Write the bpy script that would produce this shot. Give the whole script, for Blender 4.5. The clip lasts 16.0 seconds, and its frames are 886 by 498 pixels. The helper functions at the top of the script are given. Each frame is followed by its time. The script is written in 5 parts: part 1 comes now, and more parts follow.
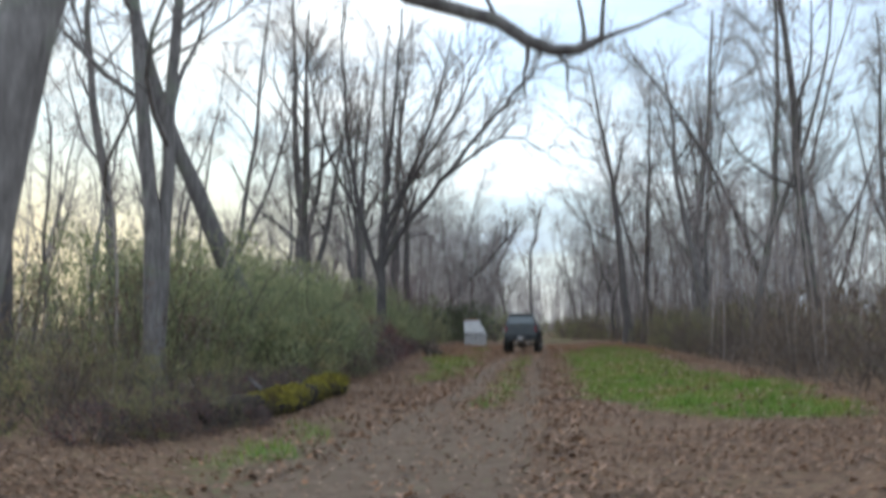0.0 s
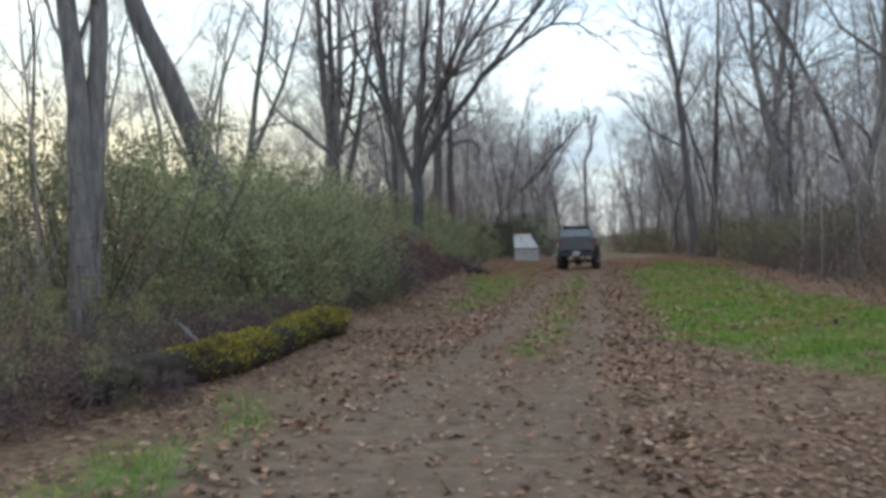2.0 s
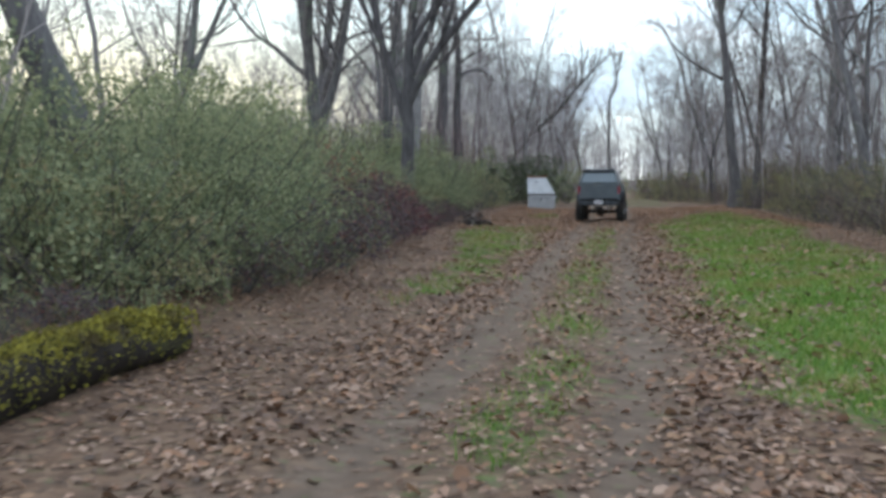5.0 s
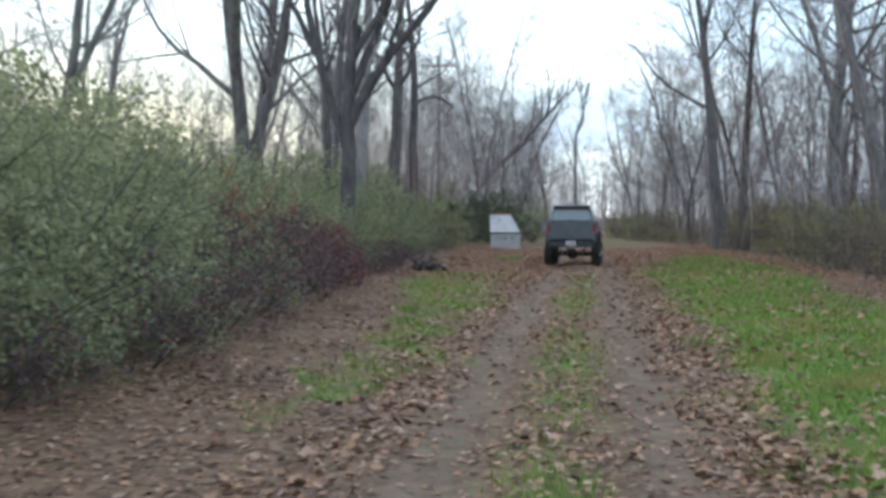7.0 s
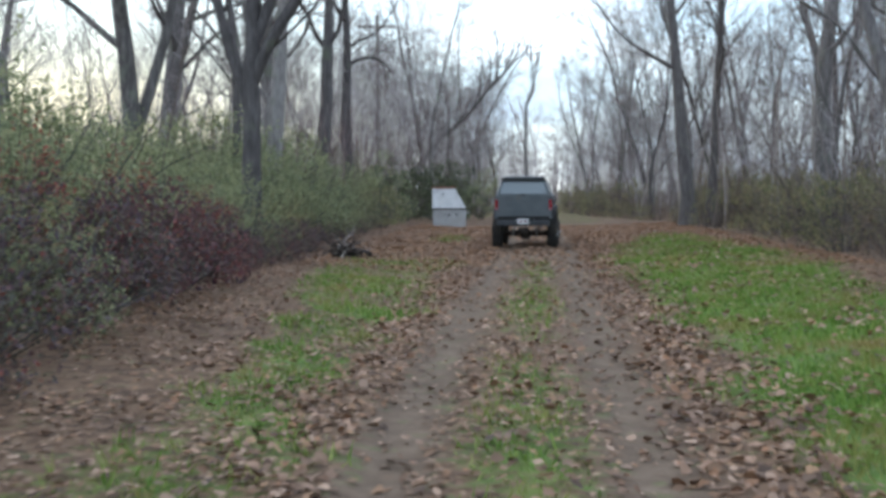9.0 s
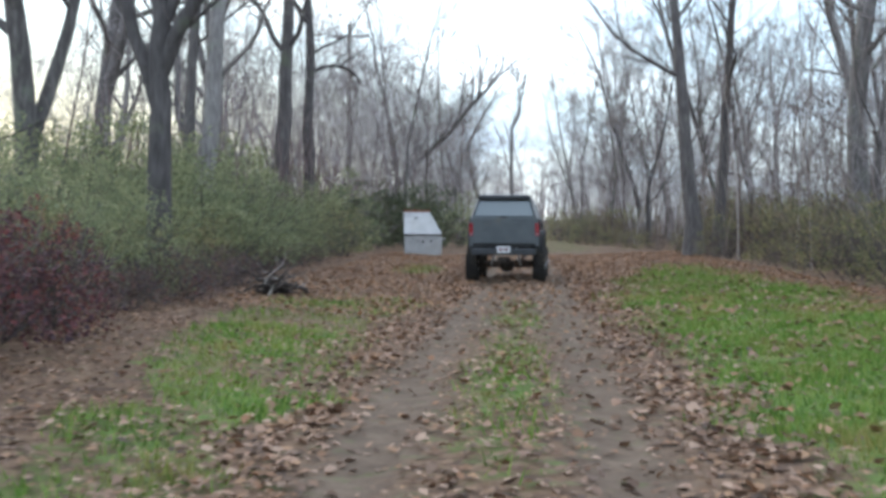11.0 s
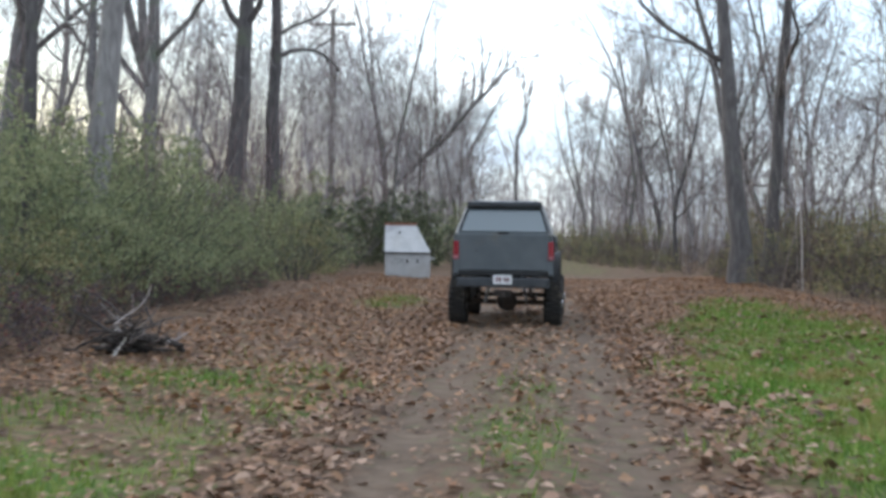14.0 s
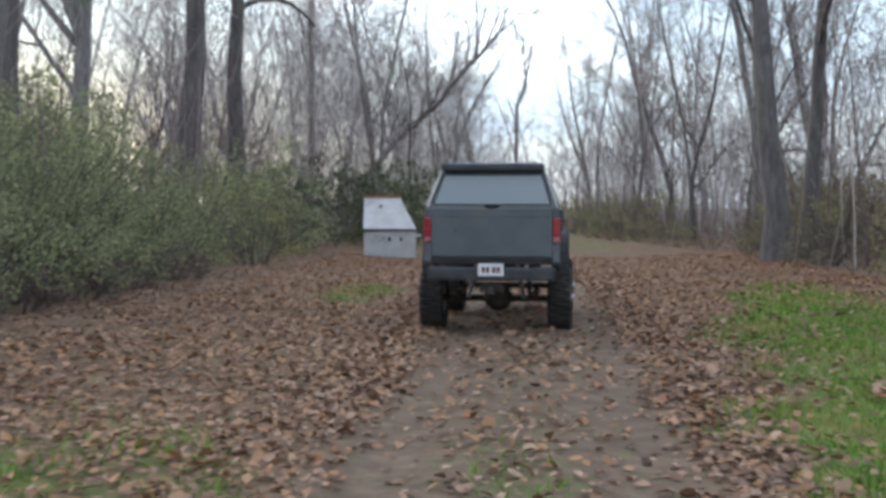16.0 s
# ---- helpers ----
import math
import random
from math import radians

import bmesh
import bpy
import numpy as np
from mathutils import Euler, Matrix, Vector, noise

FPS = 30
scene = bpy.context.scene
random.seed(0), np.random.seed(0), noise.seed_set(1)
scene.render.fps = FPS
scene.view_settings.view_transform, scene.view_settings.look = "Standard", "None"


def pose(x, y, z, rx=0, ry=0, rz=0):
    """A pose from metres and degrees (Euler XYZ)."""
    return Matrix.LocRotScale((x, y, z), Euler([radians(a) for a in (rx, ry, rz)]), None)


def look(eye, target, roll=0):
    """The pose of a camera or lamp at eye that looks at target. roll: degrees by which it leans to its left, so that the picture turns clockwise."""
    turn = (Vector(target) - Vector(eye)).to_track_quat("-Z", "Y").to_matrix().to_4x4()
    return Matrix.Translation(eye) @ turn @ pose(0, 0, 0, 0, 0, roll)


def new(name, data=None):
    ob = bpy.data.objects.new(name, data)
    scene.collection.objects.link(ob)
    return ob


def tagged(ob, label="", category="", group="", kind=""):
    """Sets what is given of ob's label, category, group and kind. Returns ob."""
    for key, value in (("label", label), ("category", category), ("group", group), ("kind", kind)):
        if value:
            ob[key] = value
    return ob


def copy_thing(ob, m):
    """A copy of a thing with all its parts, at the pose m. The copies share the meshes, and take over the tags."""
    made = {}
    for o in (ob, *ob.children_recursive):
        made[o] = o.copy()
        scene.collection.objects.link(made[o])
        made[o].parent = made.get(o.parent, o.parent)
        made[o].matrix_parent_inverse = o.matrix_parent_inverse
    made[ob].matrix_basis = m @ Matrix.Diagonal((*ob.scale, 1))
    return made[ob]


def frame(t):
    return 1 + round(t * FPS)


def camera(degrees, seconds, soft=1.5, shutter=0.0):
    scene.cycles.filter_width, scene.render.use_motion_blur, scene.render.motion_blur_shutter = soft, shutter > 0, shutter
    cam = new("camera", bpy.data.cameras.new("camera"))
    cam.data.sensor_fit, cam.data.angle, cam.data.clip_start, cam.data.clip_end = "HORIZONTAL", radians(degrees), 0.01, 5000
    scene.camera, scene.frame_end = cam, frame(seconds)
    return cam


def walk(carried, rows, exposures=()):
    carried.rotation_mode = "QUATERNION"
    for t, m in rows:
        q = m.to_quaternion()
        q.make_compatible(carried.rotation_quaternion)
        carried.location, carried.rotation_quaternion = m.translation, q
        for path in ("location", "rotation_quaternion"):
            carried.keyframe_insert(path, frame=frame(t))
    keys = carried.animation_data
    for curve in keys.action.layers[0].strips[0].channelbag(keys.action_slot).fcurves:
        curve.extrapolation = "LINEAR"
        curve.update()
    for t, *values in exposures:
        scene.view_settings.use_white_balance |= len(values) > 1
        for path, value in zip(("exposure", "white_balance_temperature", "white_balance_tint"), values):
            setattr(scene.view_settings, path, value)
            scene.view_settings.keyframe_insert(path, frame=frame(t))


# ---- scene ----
cam = camera(41.0, 16.0, 3.6, 0.5)
PATH = [
    (0, look((0.45, -1.5, 1.62), (0.297, 0.49, 1.745), -0.6)),
    (0.5, look((0.42, 0.2, 1.62), (0.243, 2.192, 1.615), -1.2)),
    (1, look((0.4, 1.9, 1.62), (0.213, 3.891, 1.602), -0.3)),
    (1.5, look((0.36, 3.65, 1.62), (0.153, 5.639, 1.588), -1.4)),
    (2, look((0.32, 5.4, 1.62), (0.074, 7.385, 1.603), -1.4)),
    (2.5, look((0.3, 7.15, 1.62), (0.019, 9.13, 1.593), -0.1)),
    (3, look((0.27, 8.9, 1.62), (-0.025, 10.877, 1.553), -0.9)),
    (5.5, look((0.027, 15.954, 1.704), (-0.241, 17.933, 1.587), 0.1)),
    (6, look((-0.14, 17.553, 1.725), (-0.398, 19.534, 1.626), 0.4)),
    (6.5, look((-0.178, 19.304, 1.703), (-0.424, 21.288, 1.661), -0.3)),
    (7, look((-0.216, 21.05, 1.686), (-0.436, 23.037, 1.632), -0.0)),
    (7.5, look((-0.289, 22.723, 1.644), (-0.481, 24.712, 1.557), 0.0)),
    (8, look((-0.323, 24.295, 1.624), (-0.499, 26.285, 1.552), -0.2)),
    (8.5, look((-0.303, 25.861, 1.611), (-0.461, 27.853, 1.538), -1.1)),
    (9, look((-0.289, 27.464, 1.646), (-0.426, 29.457, 1.55), -0.3)),
    (9.5, look((-0.252, 29.032, 1.632), (-0.378, 31.027, 1.547), -1.1)),
    (12, look((-0.133, 36.773, 1.448), (-0.242, 38.769, 1.406), 0.7)),
    (12.5, look((-0.131, 38.161, 1.487), (-0.25, 40.156, 1.424), 0.5)),
    (13, look((-0.135, 39.502, 1.474), (-0.255, 41.498, 1.417), 0.9)),
    (13.5, look((-0.142, 40.929, 1.486), (-0.26, 42.926, 1.45), 1.0)),
    (14, look((-0.131, 42.36, 1.521), (-0.252, 44.357, 1.496), 0.8)),
    (14.5, look((-0.179, 43.716, 1.584), (-0.305, 45.711, 1.55), 1.1)),
    (15, look((-0.185, 44.968, 1.674), (-0.308, 46.964, 1.616), 1.4)),
    (15.5, look((-0.126, 46.28, 1.634), (-0.251, 48.275, 1.565), 1.2)),
    (16, look((-0.016, 47.569, 1.544), (-0.14, 49.563, 1.473), 0.1)),
]
walk(cam, PATH, [(0.0, -0.02, 6450, 8), (0.5, -0.28, 6650, 8), (1.0, -0.06, 6550, 7), (1.8, 0.00, 6450, 7), (3.0, 0.15, 6350, 7), (5.5, 0.33, 6150, 7), (6.5, 0.38, 6100, 7), (9.0, 0.39, 6100, 7), (9.5, 0.44, 6100, 7), (12.0, 0.63, 6250, 8), (14.0, 0.54, 6350, 9), (16.0, 0.49, 6350, 10)])

# ---------------------------------------------------------------- sky and sun
SUN_AZ, SUN_EL = -46.0, 15.0      # degrees left of the road, above the horizon
world = bpy.data.worlds.new("overcast_sky")
scene.world = world
world.use_nodes = True
wt = world.node_tree
wt.nodes.clear()


def wnode(kind, **values):
    n = wt.nodes.new(kind)
    for key, value in values.items():
        n.inputs[key].default_value = value
    return n


w_out = wnode("ShaderNodeOutputWorld")
w_bg = wnode("ShaderNodeBackground", Strength=1.0)
sky = wnode("ShaderNodeTexSky")
sky.sky_type = "NISHITA"
sky.sun_disc = False
sky.sun_elevation = radians(SUN_EL)
sky.sun_rotation = radians(SUN_AZ)
sky.air_density, sky.dust_density, sky.ozone_density = 1.2, 0.4, 4.0
w_dim = wnode("ShaderNodeVectorMath")
w_dim.operation = "SCALE"
w_dim.inputs["Scale"].default_value = 0.25
w_geo = wnode("ShaderNodeTexCoord")
w_map = wnode("ShaderNodeMapping")
w_map.inputs["Scale"].default_value = (1.0, 1.0, 3.5)
w_noise = wnode("ShaderNodeTexNoise", Scale=3.2, Detail=6.0, Roughness=0.58)
w_ramp = wnode("ShaderNodeValToRGB")
w_ramp.color_ramp.elements[0].position, w_ramp.color_ramp.elements[1].position = 0.47, 0.80
w_ramp.color_ramp.elements[0].color, w_ramp.color_ramp.elements[1].color = (0.35, 0.35, 0.35, 1), (1, 1, 1, 1)
w_mix = wnode("ShaderNodeMix")
w_mix.data_type = "RGBA"
w_mix.inputs["B"].default_value = (1.95, 2.04, 2.16, 1)
wt.links.new(sky.outputs[0], w_dim.inputs[0])
wt.links.new(w_geo.outputs["Generated"], w_map.inputs["Vector"])
wt.links.new(w_map.outputs[0], w_noise.inputs["Vector"])
wt.links.new(w_noise.outputs[0], w_ramp.inputs[0])
wt.links.new(w_ramp.outputs[0], w_mix.inputs["Factor"])
wt.links.new(w_dim.outputs[0], w_mix.inputs["A"])
# clouds glow warmer towards the hidden sun
w_dot = wnode("ShaderNodeVectorMath")
w_dot.operation = "DOT_PRODUCT"
w_dot.inputs[1].default_value = (math.sin(radians(SUN_AZ)), math.cos(radians(SUN_AZ)), 0.1)
w_near = wnode("ShaderNodeMapRange")
w_near.inputs["From Min"].default_value, w_near.inputs["From Max"].default_value = 0.72, 1.0
w_warm = wnode("ShaderNodeMix")
w_warm.data_type = "RGBA"
w_warm.inputs["A"].default_value, w_warm.inputs["B"].default_value = (1.95, 2.04, 2.16, 1), (2.3, 1.95, 1.35, 1)
wt.links.new(w_geo.outputs["Generated"], w_dot.inputs[0])
wt.links.new(w_dot.outputs["Value"], w_near.inputs["Value"])
wt.links.new(w_near.outputs[0], w_warm.inputs["Factor"])
wt.links.new(w_warm.outputs["Result"], w_mix.inputs["B"])
# a pale blue gap under the cloud, away from the sun
w_sep = wnode("ShaderNodeSeparateXYZ")
w_low = wnode("ShaderNodeMapRange")
w_low.interpolation_type = "SMOOTHSTEP"
w_low.inputs["From Min"].default_value, w_low.inputs["From Max"].default_value = 0.06, 0.18
w_low.inputs["To Min"].default_value, w_low.inputs["To Max"].default_value = 1.0, 0.0
w_far = wnode("ShaderNodeMath")
w_far.operation = "MULTIPLY_ADD"
w_far.inputs[1].default_value, w_far.inputs[2].default_value = -1.6, 1.0
w_far.use_clamp = True
w_streak = wnode("ShaderNodeMapRange")
w_streak.inputs["From Min"].default_value, w_streak.inputs["From Max"].default_value = 0.62, 0.40
w_fac = wnode("ShaderNodeMath")
w_fac.operation = "MULTIPLY"
w_fac2 = wnode("ShaderNodeMath")
w_fac2.operation = "MULTIPLY"
w_blue = wnode("ShaderNodeMix")
w_blue.data_type = "RGBA"
w_blue.inputs["B"].default_value = (0.66, 0.79, 0.94, 1)
wt.links.new(w_geo.outputs["Generated"], w_sep.inputs[0])
wt.links.new(w_sep.outputs["Z"], w_low.inputs["Value"])
wt.links.new(w_near.outputs[0], w_far.inputs[0])
wt.links.new(w_noise.outputs[0], w_streak.inputs["Value"])
wt.links.new(w_low.outputs[0], w_fac.inputs[0])
wt.links.new(w_far.outputs[0], w_fac.inputs[1])
wt.links.new(w_fac.outputs[0], w_fac2.inputs[0])
wt.links.new(w_streak.outputs[0], w_fac2.inputs[1])
wt.links.new(w_fac2.outputs[0], w_blue.inputs["Factor"])
# overcast cloud is brightest overhead
w_rise = wnode("ShaderNodeMapRange")
w_rise.inputs["From Min"].default_value, w_rise.inputs["From Max"].default_value = 0.06, 0.55
w_rise.inputs["To Min"].default_value, w_rise.inputs["To Max"].default_value = 0.70, 1.10
w_over = wnode("ShaderNodeVectorMath")
w_over.operation = "SCALE"
wt.links.new(w_sep.outputs["Z"], w_rise.inputs["Value"])
wt.links.new(w_mix.outputs["Result"], w_over.inputs[0])
wt.links.new(w_rise.outputs[0], w_over.inputs["Scale"])
wt.links.new(w_over.outputs[0], w_blue.inputs["A"])
# cream light low down towards the sun
w_cream = wnode("ShaderNodeMix")
w_cream.data_type = "RGBA"
w_cream.inputs["B"].default_value = (1.08, 0.90, 0.58, 1)
w_glow = wnode("ShaderNodeMath")
w_glow.operation = "MULTIPLY"
wt.links.new(w_low.outputs[0], w_glow.inputs[0])
wt.links.new(w_near.outputs[0], w_glow.inputs[1])
wt.links.new(w_glow.outputs[0], w_cream.inputs["Factor"])
wt.links.new(w_blue.outputs["Result"], w_cream.inputs["A"])
wt.links.new(w_cream.outputs["Result"], w_bg.inputs[0])
wt.links.new(w_bg.outputs[0], w_out.inputs[0])

sun_data = bpy.data.lights.new("sun", "SUN")
sun_data.energy, sun_data.angle, sun_data.color = 0.9, radians(14), (1.0, 0.86, 0.68)
sun = new("sun", sun_data)
az, el = radians(SUN_AZ), radians(SUN_EL + 10)
sun.matrix_world = look((math.sin(az) * 80 * math.cos(el), math.cos(az) * 80 * math.cos(el), 80 * math.sin(el)), (0, 0, 0))
scene.view_settings.exposure = 0.0


# ---------------------------------------------------------------- materials
def material(name, stops, scale=6.0, stretch=(1, 1, 1), rough=0.85, bump=0.3, metal=0.0, detail=6.0, island=0.0, spots=None, leafy=0.0, spec=0.3, objvar=0.0):
    """Noise-coloured surface. stops: colours from dark to light; island: how far each loose piece differs; spots: (colour, scale, low, high)."""
    mat = bpy.data.materials.new(name)
    mat.use_nodes = True
    nt = mat.node_tree
    nodes, links = nt.nodes, nt.links
    bsdf = nodes["Principled BSDF"]
    bsdf.inputs["Roughness"].default_value = rough
    bsdf.inputs["Metallic"].default_value = metal
    bsdf.inputs["Specular IOR Level"].default_value = spec
    tc, mp = nodes.new("ShaderNodeTexCoord"), nodes.new("ShaderNodeMapping")
    mp.inputs["Scale"].default_value = stretch
    links.new(tc.outputs["Object"], mp.inputs["Vector"])
    n1 = nodes.new("ShaderNodeTexNoise")
    n1.inputs["Scale"].default_value, n1.inputs["Detail"].default_value, n1.inputs["Roughness"].default_value = scale, detail, 0.62
    links.new(mp.outputs[0], n1.inputs["Vector"])
    value = n1.outputs[0]
    if island or objvar:
        if island:
            g = nodes.new("ShaderNodeNewGeometry")
            source, amount = g.outputs["Random Per Island"], island
        else:
            g = nodes.new("ShaderNodeObjectInfo")
            source, amount = g.outputs["Random"], objvar
        mix = nodes.new("ShaderNodeMix")
        mix.inputs["Factor"].default_value = amount
        links.new(value, mix.inputs["A"])
        links.new(source, mix.inputs["B"])
        value = mix.outputs["Result"]
    ramp = nodes.new("ShaderNodeValToRGB")
    cr = ramp.color_ramp
    low, high = (0.04, 0.96) if island > 0.6 else (0.3, 0.7)
    for i, c in enumerate(stops):
        p = low + (high - low) * i / max(1, len(stops) - 1)
        e = cr.elements[i] if i < 2 and i < len(cr.elements) else cr.elements.new(p)
        e.position, e.color = p, (*c, 1)
    links.new(value, ramp.inputs[0])
    colour = ramp.outputs[0]
    if spots:
        sc, s_scale, lo, hi = spots
        n2 = nodes.new("ShaderNodeTexNoise")
        n2.inputs["Scale"].default_value, n2.inputs["Detail"].default_value = s_scale, 5.0
        links.new(tc.outputs["Object"], n2.inputs["Vector"])
        mr = nodes.new("ShaderNodeMapRange")
        mr.inputs["From Min"].default_value, mr.inputs["From Max"].default_value = lo, hi
        links.new(n2.outputs[0], mr.inputs["Value"])
        m2 = nodes.new("ShaderNodeMix")
        m2.data_type = "RGBA"
        m2.inputs["B"].default_value = (*sc, 1)
        links.new(mr.outputs[0], m2.inputs["Factor"])
        links.new(colour, m2.inputs["A"])
        colour = m2.outputs["Result"]
    links.new(colour, bsdf.inputs["Base Color"])
    if bump:
        b = nodes.new("ShaderNodeBump")
        b.inputs["Strength"].default_value, b.inputs["Distance"].default_value = bump, 0.03
        links.new(n1.outputs[0], b.inputs["Height"])
        links.new(b.outputs[0], bsdf.inputs["Normal"])
    if leafy:
        tr = nodes.new("ShaderNodeBsdfTranslucent")
        links.new(colour, tr.inputs["Color"])
        ms = nodes.new("ShaderNodeMixShader")
        ms.inputs[0].default_value = leafy
        links.new(bsdf.outputs[0], ms.inputs[1])
        links.new(tr.outputs[0], ms.inputs[2])
        links.new(ms.outputs[0], nodes["Material Output"].inputs["Surface"])
    return mat


BARK = material("grey_bark", [(0.095, 0.086, 0.083), (0.195, 0.180, 0.172), (0.320, 0.300, 0.288)], 9, (1, 1, 0.22), 0.9, 0.8, spots=((0.20, 0.22, 0.17), 1.3, 0.55, 0.72), objvar=0.25)
BARK_DARK = material("dark_bark", [(0.054, 0.048, 0.047), (0.108, 0.098, 0.096), (0.180, 0.166, 0.160)], 9, (1, 1, 0.2), 0.9, 0.8, spots=((0.13, 0.14, 0.10), 1.1, 0.58, 0.75), objvar=0.25)
TWIG = material("twig_bark", [(0.150, 0.120, 0.108), (0.255, 0.214, 0.196), (0.375, 0.328, 0.306)], 1.2, bump=0, island=0.6)
# twig bark with a paler colour that stands in for haze in the wood
TWIG_HAZED = material("hazed_fine_twig", [(0.195, 0.166, 0.160), (0.308, 0.272, 0.266), (0.420, 0.384, 0.382)], 1.2, bump=0, island=0.6)
TWIG_DARK = material("dark_bush_stem", [(0.05, 0.045, 0.04), (0.085, 0.075, 0.066), (0.14, 0.125, 0.11)], 1.2, bump=0, island=0.6)
TWIG_RED = material("reddish_stems", [(0.075, 0.058, 0.050), (0.130, 0.102, 0.086), (0.195, 0.160, 0.138)], 1.2, bump=0, island=0.6)
TWIG_MAUVE = material("reddish_sapling_bark", [(0.115, 0.078, 0.076), (0.190, 0.135, 0.132), (0.270, 0.205, 0.200)], 1.2, bump=0, island=0.6)
DEADWOOD = material("bleached_wood", [(0.22, 0.19, 0.16), (0.40, 0.36, 0.31), (0.55, 0.51, 0.45)], 7, (1, 1, 0.2), 0.85, 0.5)
LEAF_GREEN = material("honeysuckle_leaf", [(0.158, 0.186, 0.112), (0.224, 0.250, 0.142), (0.286, 0.308, 0.170), (0.372, 0.376, 0.208)], 0.7, bump=0, island=0.5, leafy=0.42, rough=0.85, spec=0.12)
LEAF_OLIVE = material("olive_leaf", [(0.130, 0.142, 0.074), (0.205, 0.215, 0.106), (0.285, 0.275, 0.140), (0.36, 0.29, 0.165)], 0.7, bump=0, island=0.5, leafy=0.35, rough=0.85, spec=0.12)
LEAF_BROWN = material("dead_brown_leaf", [(0.09, 0.06, 0.045), (0.15, 0.105, 0.075), (0.21, 0.15, 0.105), (0.15, 0.14, 0.07)], 1.0, bump=0, island=0.75, leafy=0.25, rough=0.7)
LEAF_RED = material("bramble_leaf", [(0.055, 0.043, 0.056), (0.085, 0.062, 0.077), (0.118, 0.080, 0.092), (0.090, 0.098, 0.070), (0.165, 0.080, 0.086), (0.125, 0.120, 0.080), (0.330, 0.080, 0.066)], 1.2, bump=0, island=0.85, leafy=0.2, rough=0.7)
LEAF_CRIMSON = material("crimson_bramble_leaf", [(0.066, 0.044, 0.056), (0.096, 0.060, 0.072), (0.140, 0.062, 0.068), (0.104, 0.092, 0.070), (0.215, 0.068, 0.064), (0.090, 0.058, 0.072)], 1.2, bump=0, island=0.85, leafy=0.25, rough=0.7)
LEAF_RUSSET = material("russet_fallen_leaf", [(0.300, 0.150, 0.070), (0.110, 0.062, 0.040), (0.400, 0.215, 0.105), (0.190, 0.098, 0.052), (0.430, 0.265, 0.160), (0.260, 0.120, 0.058)], 3, bump=0, island=0.9, leafy=0.15, rough=0.7, spots=((0.09, 0.055, 0.042), 0.6, 0.60, 0.85))
LEAF_FALLEN = material("fallen_leaf", [(0.245, 0.138, 0.076), (0.064, 0.041, 0.031), (0.370, 0.222, 0.126), (0.137, 0.080, 0.050), (0.400, 0.252, 0.172), (0.076, 0.048, 0.034), (0.300, 0.158, 0.086), (0.172, 0.104, 0.065), (0.440, 0.300, 0.215), (0.103, 0.062, 0.041)], 3, bump=0, island=0.9, leafy=0.12, rough=0.7, spots=((0.075, 0.050, 0.042), 0.6, 0.56, 0.82))
LEAF_DARK = material("dark_green_leaf", [(0.040, 0.050, 0.034), (0.068, 0.084, 0.050), (0.098, 0.116, 0.064), (0.14, 0.15, 0.085)], 0.7, bump=0, island=0.5, leafy=0.3, rough=0.8, spec=0.15)
LEAF_SCARLET = material("red_autumn_leaf", [(0.13, 0.055, 0.05), (0.24, 0.075, 0.06), (0.36, 0.10, 0.075), (0.20, 0.17, 0.08)], 1.0, bump=0, island=0.7, leafy=0.3, rough=0.7)
GRASS = material("grass_blade", [(0.085, 0.162, 0.028), (0.132, 0.245, 0.038), (0.195, 0.305, 0.056), (0.300, 0.345, 0.095)], 0.8, bump=0, island=0.42, leafy=0.3, rough=0.6, spots=((0.29, 0.225, 0.085), 0.8, 0.50, 0.70))
MOSS = material("mossy_bark", [(0.016, 0.013, 0.011), (0.030, 0.024, 0.019), (0.055, 0.045, 0.033)], 3.5, (1, 1, 1), 0.95, 0.9, spots=((0.060, 0.056, 0.022), 2.2, 0.55, 0.72), spec=0.1)
PAINT = material("matt_grey_green_paint", [(0.068, 0.079, 0.086), (0.083, 0.095, 0.103), (0.102, 0.114, 0.121)], 2.2, (1, 1, 1), 0.42, 0.05, spots=((0.12, 0.105, 0.085), 2.6, 0.62, 0.85), spec=0.5)
TRIM = material("black_plastic", [(0.012, 0.012, 0.013), (0.022, 0.022, 0.023), (0.035, 0.034, 0.033)], 8, rough=0.6, bump=0.1)
RUBBER = material("muddy_tyre_rubber", [(0.018, 0.017, 0.016), (0.03, 0.028, 0.026), (0.06, 0.05, 0.04)], 6, rough=0.9, bump=0.4, spots=((0.13, 0.10, 0.075), 3.0, 0.56, 0.78))
STEEL = material("rusty_steel", [(0.03, 0.027, 0.025), (0.06, 0.05, 0.045), (0.12, 0.08, 0.06)], 9, rough=0.7, bump=0.3, metal=0.3)
ALLOY = material("dull_alloy", [(0.28, 0.28, 0.28), (0.40, 0.40, 0.40), (0.5, 0.5, 0.5)], 10, rough=0.45, bump=0.1, metal=0.8)
RED_LENS = material("red_lens", [(0.20, 0.012, 0.02), (0.26, 0.018, 0.027), (0.32, 0.03, 0.04)], 12, rough=0.25, bump=0, spec=0.5)
PINK_LENS = material("faded_lens", [(0.30, 0.10, 0.12), (0.40, 0.16, 0.18)], 12, rough=0.3, bump=0, spec=0.5)
BUMPER = material("dusty_dark_steel", [(0.026, 0.029, 0.033), (0.042, 0.046, 0.051), (0.066, 0.066, 0.066)], 5, rough=0.55, bump=0.1, spec=0.4)
CLEAR_LENS = material("clear_lens", [(0.6, 0.6, 0.6), (0.75, 0.75, 0.75)], 12, rough=0.2, bump=0)
